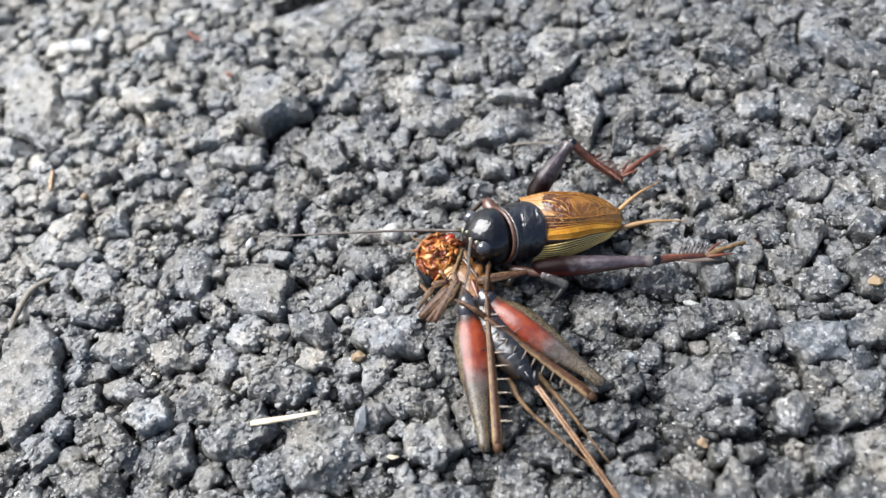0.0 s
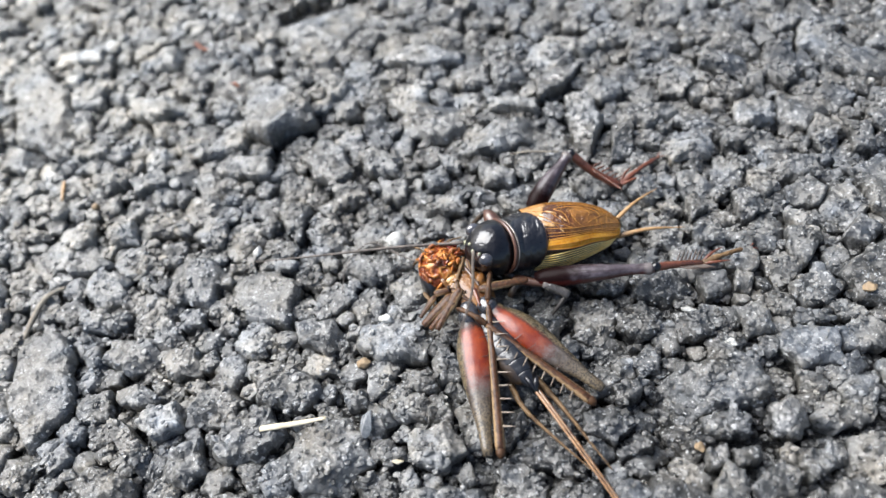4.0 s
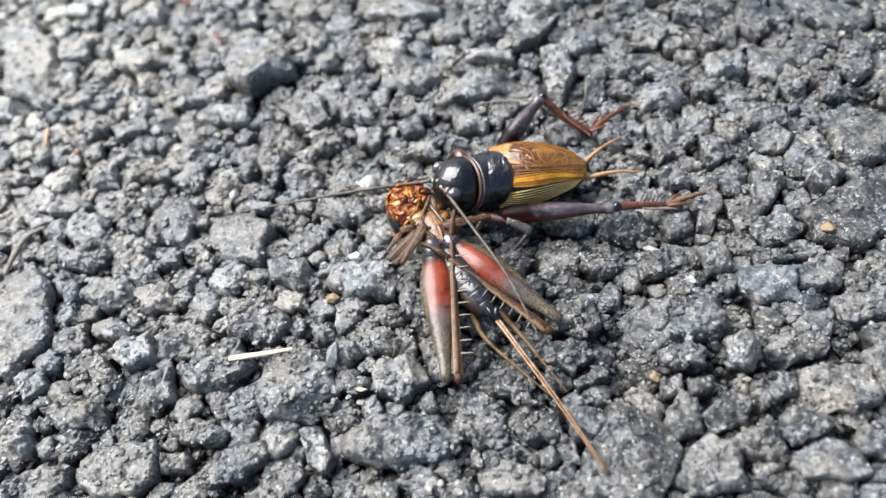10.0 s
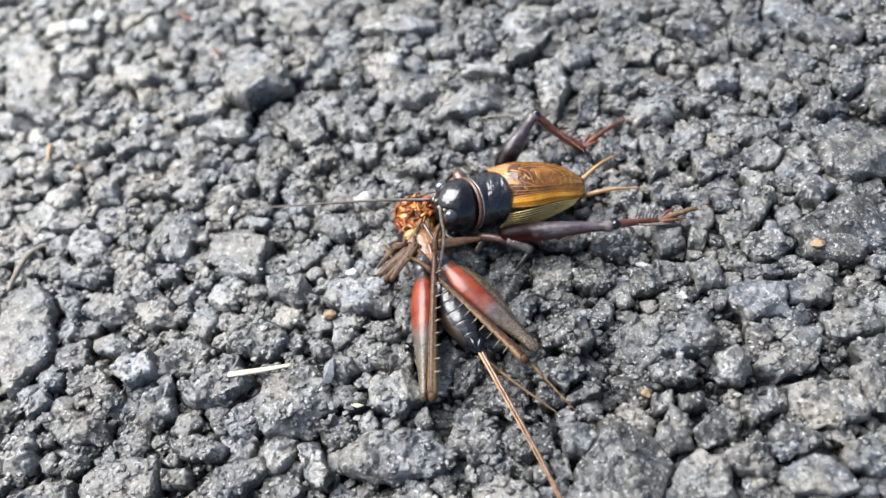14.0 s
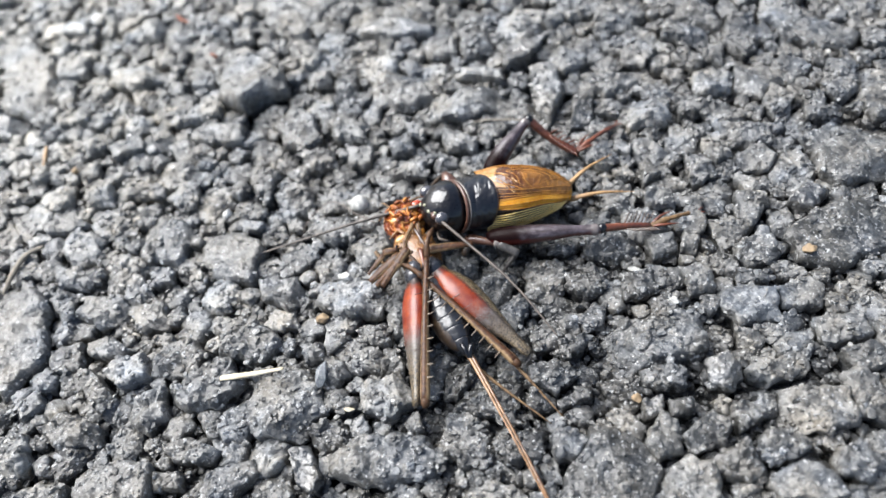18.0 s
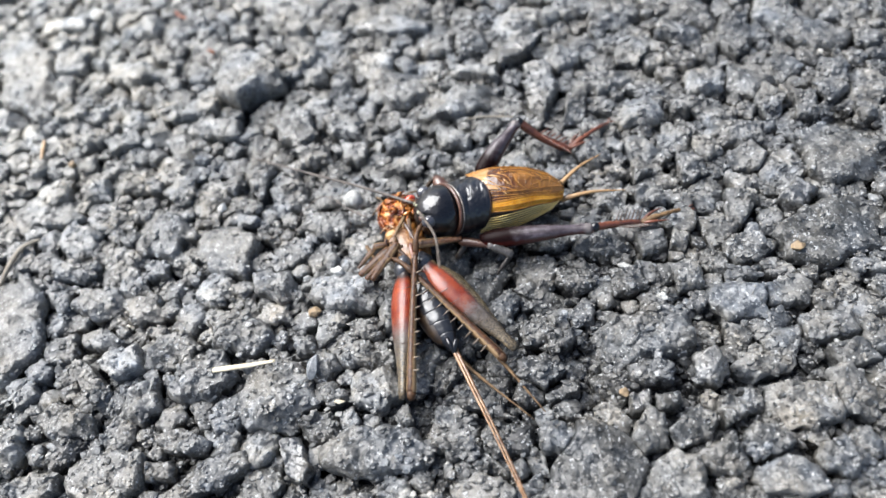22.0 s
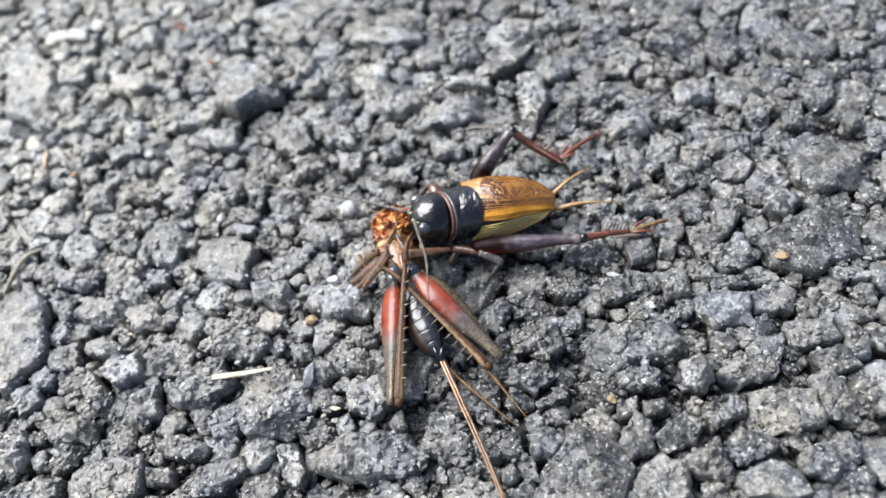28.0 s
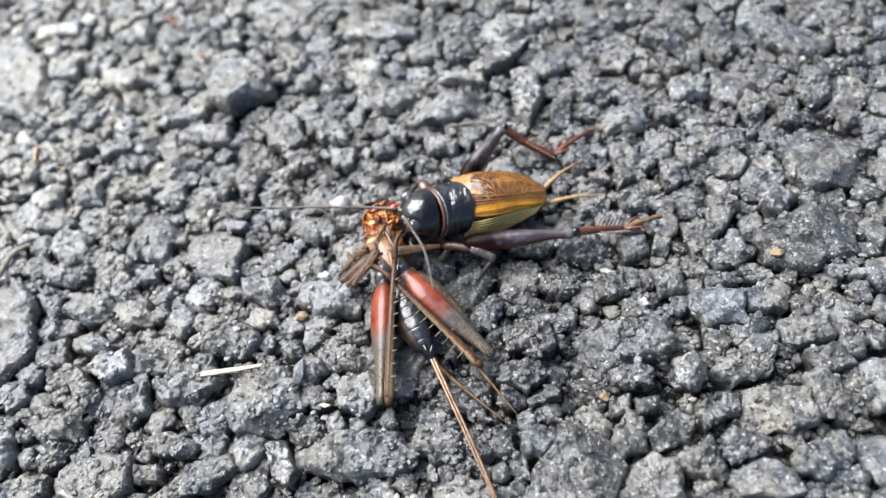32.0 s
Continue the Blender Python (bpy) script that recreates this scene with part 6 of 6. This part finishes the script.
PREY_ROWS = [
    (0, 0.00, 0.00, 0.00), (0.5, 0.04, -0.05, -0.09), (1, 0.07, -0.05, -0.05), (1.5, 0.05, -0.03, 0.07),
    (2, -0.02, 0.00, 0.36), (2.5, -0.07, 0.01, 0.71), (3, -0.08, -0.02, 0.82), (3.5, -0.06, -0.05, 0.77),
    (5.5, -0.07, 0.02, -0.91), (6, -0.05, 0.03, -0.48), (6.5, -0.06, 0.01, -0.15), (7, -0.07, 0.01, -0.01),
    (7.5, -0.13, 0.03, 0.16), (8, -0.25, 0.05, 0.42), (8.5, -0.31, 0.09, 0.55), (9, -0.31, 0.16, 0.42),
    (9.5, -0.36, 0.23, 0.42), (10, -0.43, 0.27, 0.72), (10.5, -0.47, 0.23, 1.70), (11, -0.54, 0.11, 3.78),
    (11.5, -0.32, 0.24, 1.99), (12, -0.18, 0.24, -8.02), (12.5, -0.80, 0.07, -6.67), (13, -1.06, -0.01, -5.43),
    (13.5, -1.22, -0.05, -4.46), (14, -1.29, -0.09, -3.78), (14.5, -1.31, -0.09, -3.54), (16.5, -1.14, -0.14, -3.88),
    (17, -1.17, -0.22, -3.59), (17.5, -1.27, -0.26, -3.18), (18, -1.41, -0.28, -2.75), (18.5, -1.51, -0.28, -2.47),
    (19, -1.57, -0.31, -2.28), (19.5, -1.58, -0.33, -2.06), (20, -1.58, -0.31, -2.00), (20.5, -1.61, -0.30, -2.17),
    (21, -1.65, -0.29, -2.51), (21.5, -1.69, -0.27, -2.85), (22, -1.72, -0.26, -3.08), (22.5, -1.74, -0.23, -3.17),
    (23, -1.77, -0.19, -3.17), (23.5, -1.77, -0.16, -3.61), (24, -1.83, -0.16, -4.33), (24.5, -1.94, -0.16, -4.61),
    (25, -2.02, -0.12, -4.67), (25.5, -2.10, -0.11, -4.66), (27.5, -2.63, -0.24, -3.20), (28, -2.35, -0.24, -3.63),
    (28.5, -2.24, -0.27, -3.84), (29, -2.29, -0.33, -3.74), (29.5, -2.37, -0.38, -3.55), (30, -2.42, -0.39, -3.27),
    (30.5, -2.48, -0.41, -2.94), (31, -2.53, -0.41, -2.99), (31.5, -2.54, -0.43, -3.24), (32, -2.60, -0.48, -3.03),
]
# the feeding head turns a little: time, degrees
HEAD_ROWS = [(0, 0), (8, 0), (9, 5), (10.3, 8), (11.5, -2), (14.5, -3), (16.5, 8), (19.5, 8), (20.3, -6), (22, -9), (26, -9), (28, -4), (32, -6)]
FEELER_A = [
    (0, 171, -6), (1, 172, -6), (2, 172, -6), (3, 173, -6), (6, 174, -6), (6.3, 175, -6), (6.6, 210, -3), (6.8, 208, -3), (7.0, 205, -3), (7.2, 204, -3), (7.4, 196, -4), (7.8, 190, -4),
    (8.0, 196, -4), (8.2, 208, -3), (8.6, 203, -3), (8.8, 170, -5), (9, 160, -4), (9.6, 180, -5), (11, 172, -5), (14, 170, -7), (16.5, 191, -10), (17.5, 190, -10), (18.5, 182, -10), (19, 184, -10),
    (19.5, 190, -9), (20, 130, -4), (21, 142, -5), (22, 149, -5), (23, 147, -5), (25, 152, -4), (28, 157, -4), (28.6, 164, -5), (29, 187, -5), (29.6, 170, -6), (30.5, 167, -6), (31.5, 172, -6), (32, 167, -5),
]
FEELER_B = [
    (0, 266, 40), (6, 266, 40), (8, 284, 10), (9, 298, -2), (10, 296, -3), (11, 284, 15), (12, 272, 40), (14.5, 275, 38), (16.5, 303, 0), (17, 308, -2), (18, 308, -3), (19, 310, -2),
    (20, 303, 10), (21.5, 285, 38), (24, 277, 42), (28, 280, 34), (29, 288, 28), (31, 289, 25), (32, 284, 35),
]


# the limp body rolls at one tug: time, roll of the legs, the belly's turn, its slide outwards
SLACK_ROWS = [(0, 0, 0, 0), (9, 0, 0, 0), (10.5, 0, 1, 0), (11.5, 2, 1, 0.2), (12, 20, 4, 1.2), (13, 26, 0, 1.3), (19, 24, -1.5, 1.3), (24, 26, -3, 1.3), (32, 26, -3, 1.2)]


def turned(pivot, row):
    t, x, y, a = row
    return pose((pivot[0] + x) * MM, (pivot[1] + y) * MM, 0, 0, 0, a)


def reach(leg, m):
    """The knee for a body pose m with the foot planted where it stood at the start."""
    back = m.inverted()
    start = Matrix.Translation(PIVOT * MM)
    ankle = (back @ (start @ (leg["ankle"] * MM))) / MM
    toe = (back @ (start @ (leg["toe"] * MM))) / MM
    d = ankle - leg["hip"]
    far = min(d.length, leg["l1"] + leg["l2"] - 0.01)
    d.normalize()
    a = (leg["l1"] ** 2 - leg["l2"] ** 2 + far**2) / (2 * far)
    h = math.sqrt(max(0.0, leg["l1"] ** 2 - a * a))
    aside = leg["knee"] - leg["hip"]
    aside = (aside - d * aside.dot(d)).normalized()
    knee = leg["hip"] + d * a + aside * h
    return knee, ankle, toe


def motions():
    body = [(row[0], turned(PIVOT, row)) for row in MALE_ROWS]
    walk(cricket, body)
    walk(prey, [(row[0], turned(PREY, row)) for row in PREY_ROWS])
    walk(skull, [(t, pose(x * MM, y * MM, z * MM)) for t, x, y, z in PULL_ROWS])
    for hip, axis, side, parts in LIMP:
        for k, ob in enumerate(parts):
            base = ob.matrix_basis.copy()
            rows = []
            for t, roll, yaw, slide in SLACK_ROWS:
                roll *= 2.2 if k < 2 and side > 0 else 1.0
                swing = Matrix.Rotation(radians(roll if side > 0 else -0.3 * roll), 4, axis)
                if side < 0:
                    swing = Matrix.Rotation(radians(-0.08 * roll), 4, "Z") @ swing
                rows.append((t, Matrix.Translation(hip * MM) @ swing @ Matrix.Translation(hip * -MM) @ base))
            walk(ob, rows)
    hinge = Matrix.Translation(Vector(BELLY[0]) * MM)
    for ob in TAIL:
        base = ob.matrix_basis.copy()
        walk(ob, [(t, hinge @ Matrix.Rotation(radians(yaw + (0.42 * roll if ob.name.startswith("cercus") else 0)), 4, "Z") @ Matrix.Translation(Vector(belly_axis) * slide * MM) @ hinge.inverted() @ base) for t, roll, yaw, slide in SLACK_ROWS])
    for leg in HIND:
        found = [(t, *reach(leg, m)) for t, m in body]
        walk(leg["femur"], [(t, along(leg["hip"], k)) for t, k, a, e in found])
        walk(leg["tibia"], [(t, along(k, a)) for t, k, a, e in found])
        walk(leg["tarsus"], [(t, along(a, e)) for t, k, a, e in found])
    for ob, base, rows in ((feelers[0], FEELER_AT[0], FEELER_A), (feelers[1], FEELER_AT[1], FEELER_B)):
        walk(ob, [(t, pose(base[0] * MM, base[1] * MM, base[2] * MM, 0, -el, az - float(np.interp(t, *zip(*HEAD_ROWS))))) for t, az, el in rows])
    walk(head, [(t, pose(*(HEAD_AT * MM), 0, 0, a)) for t, a in HEAD_ROWS])


motions()
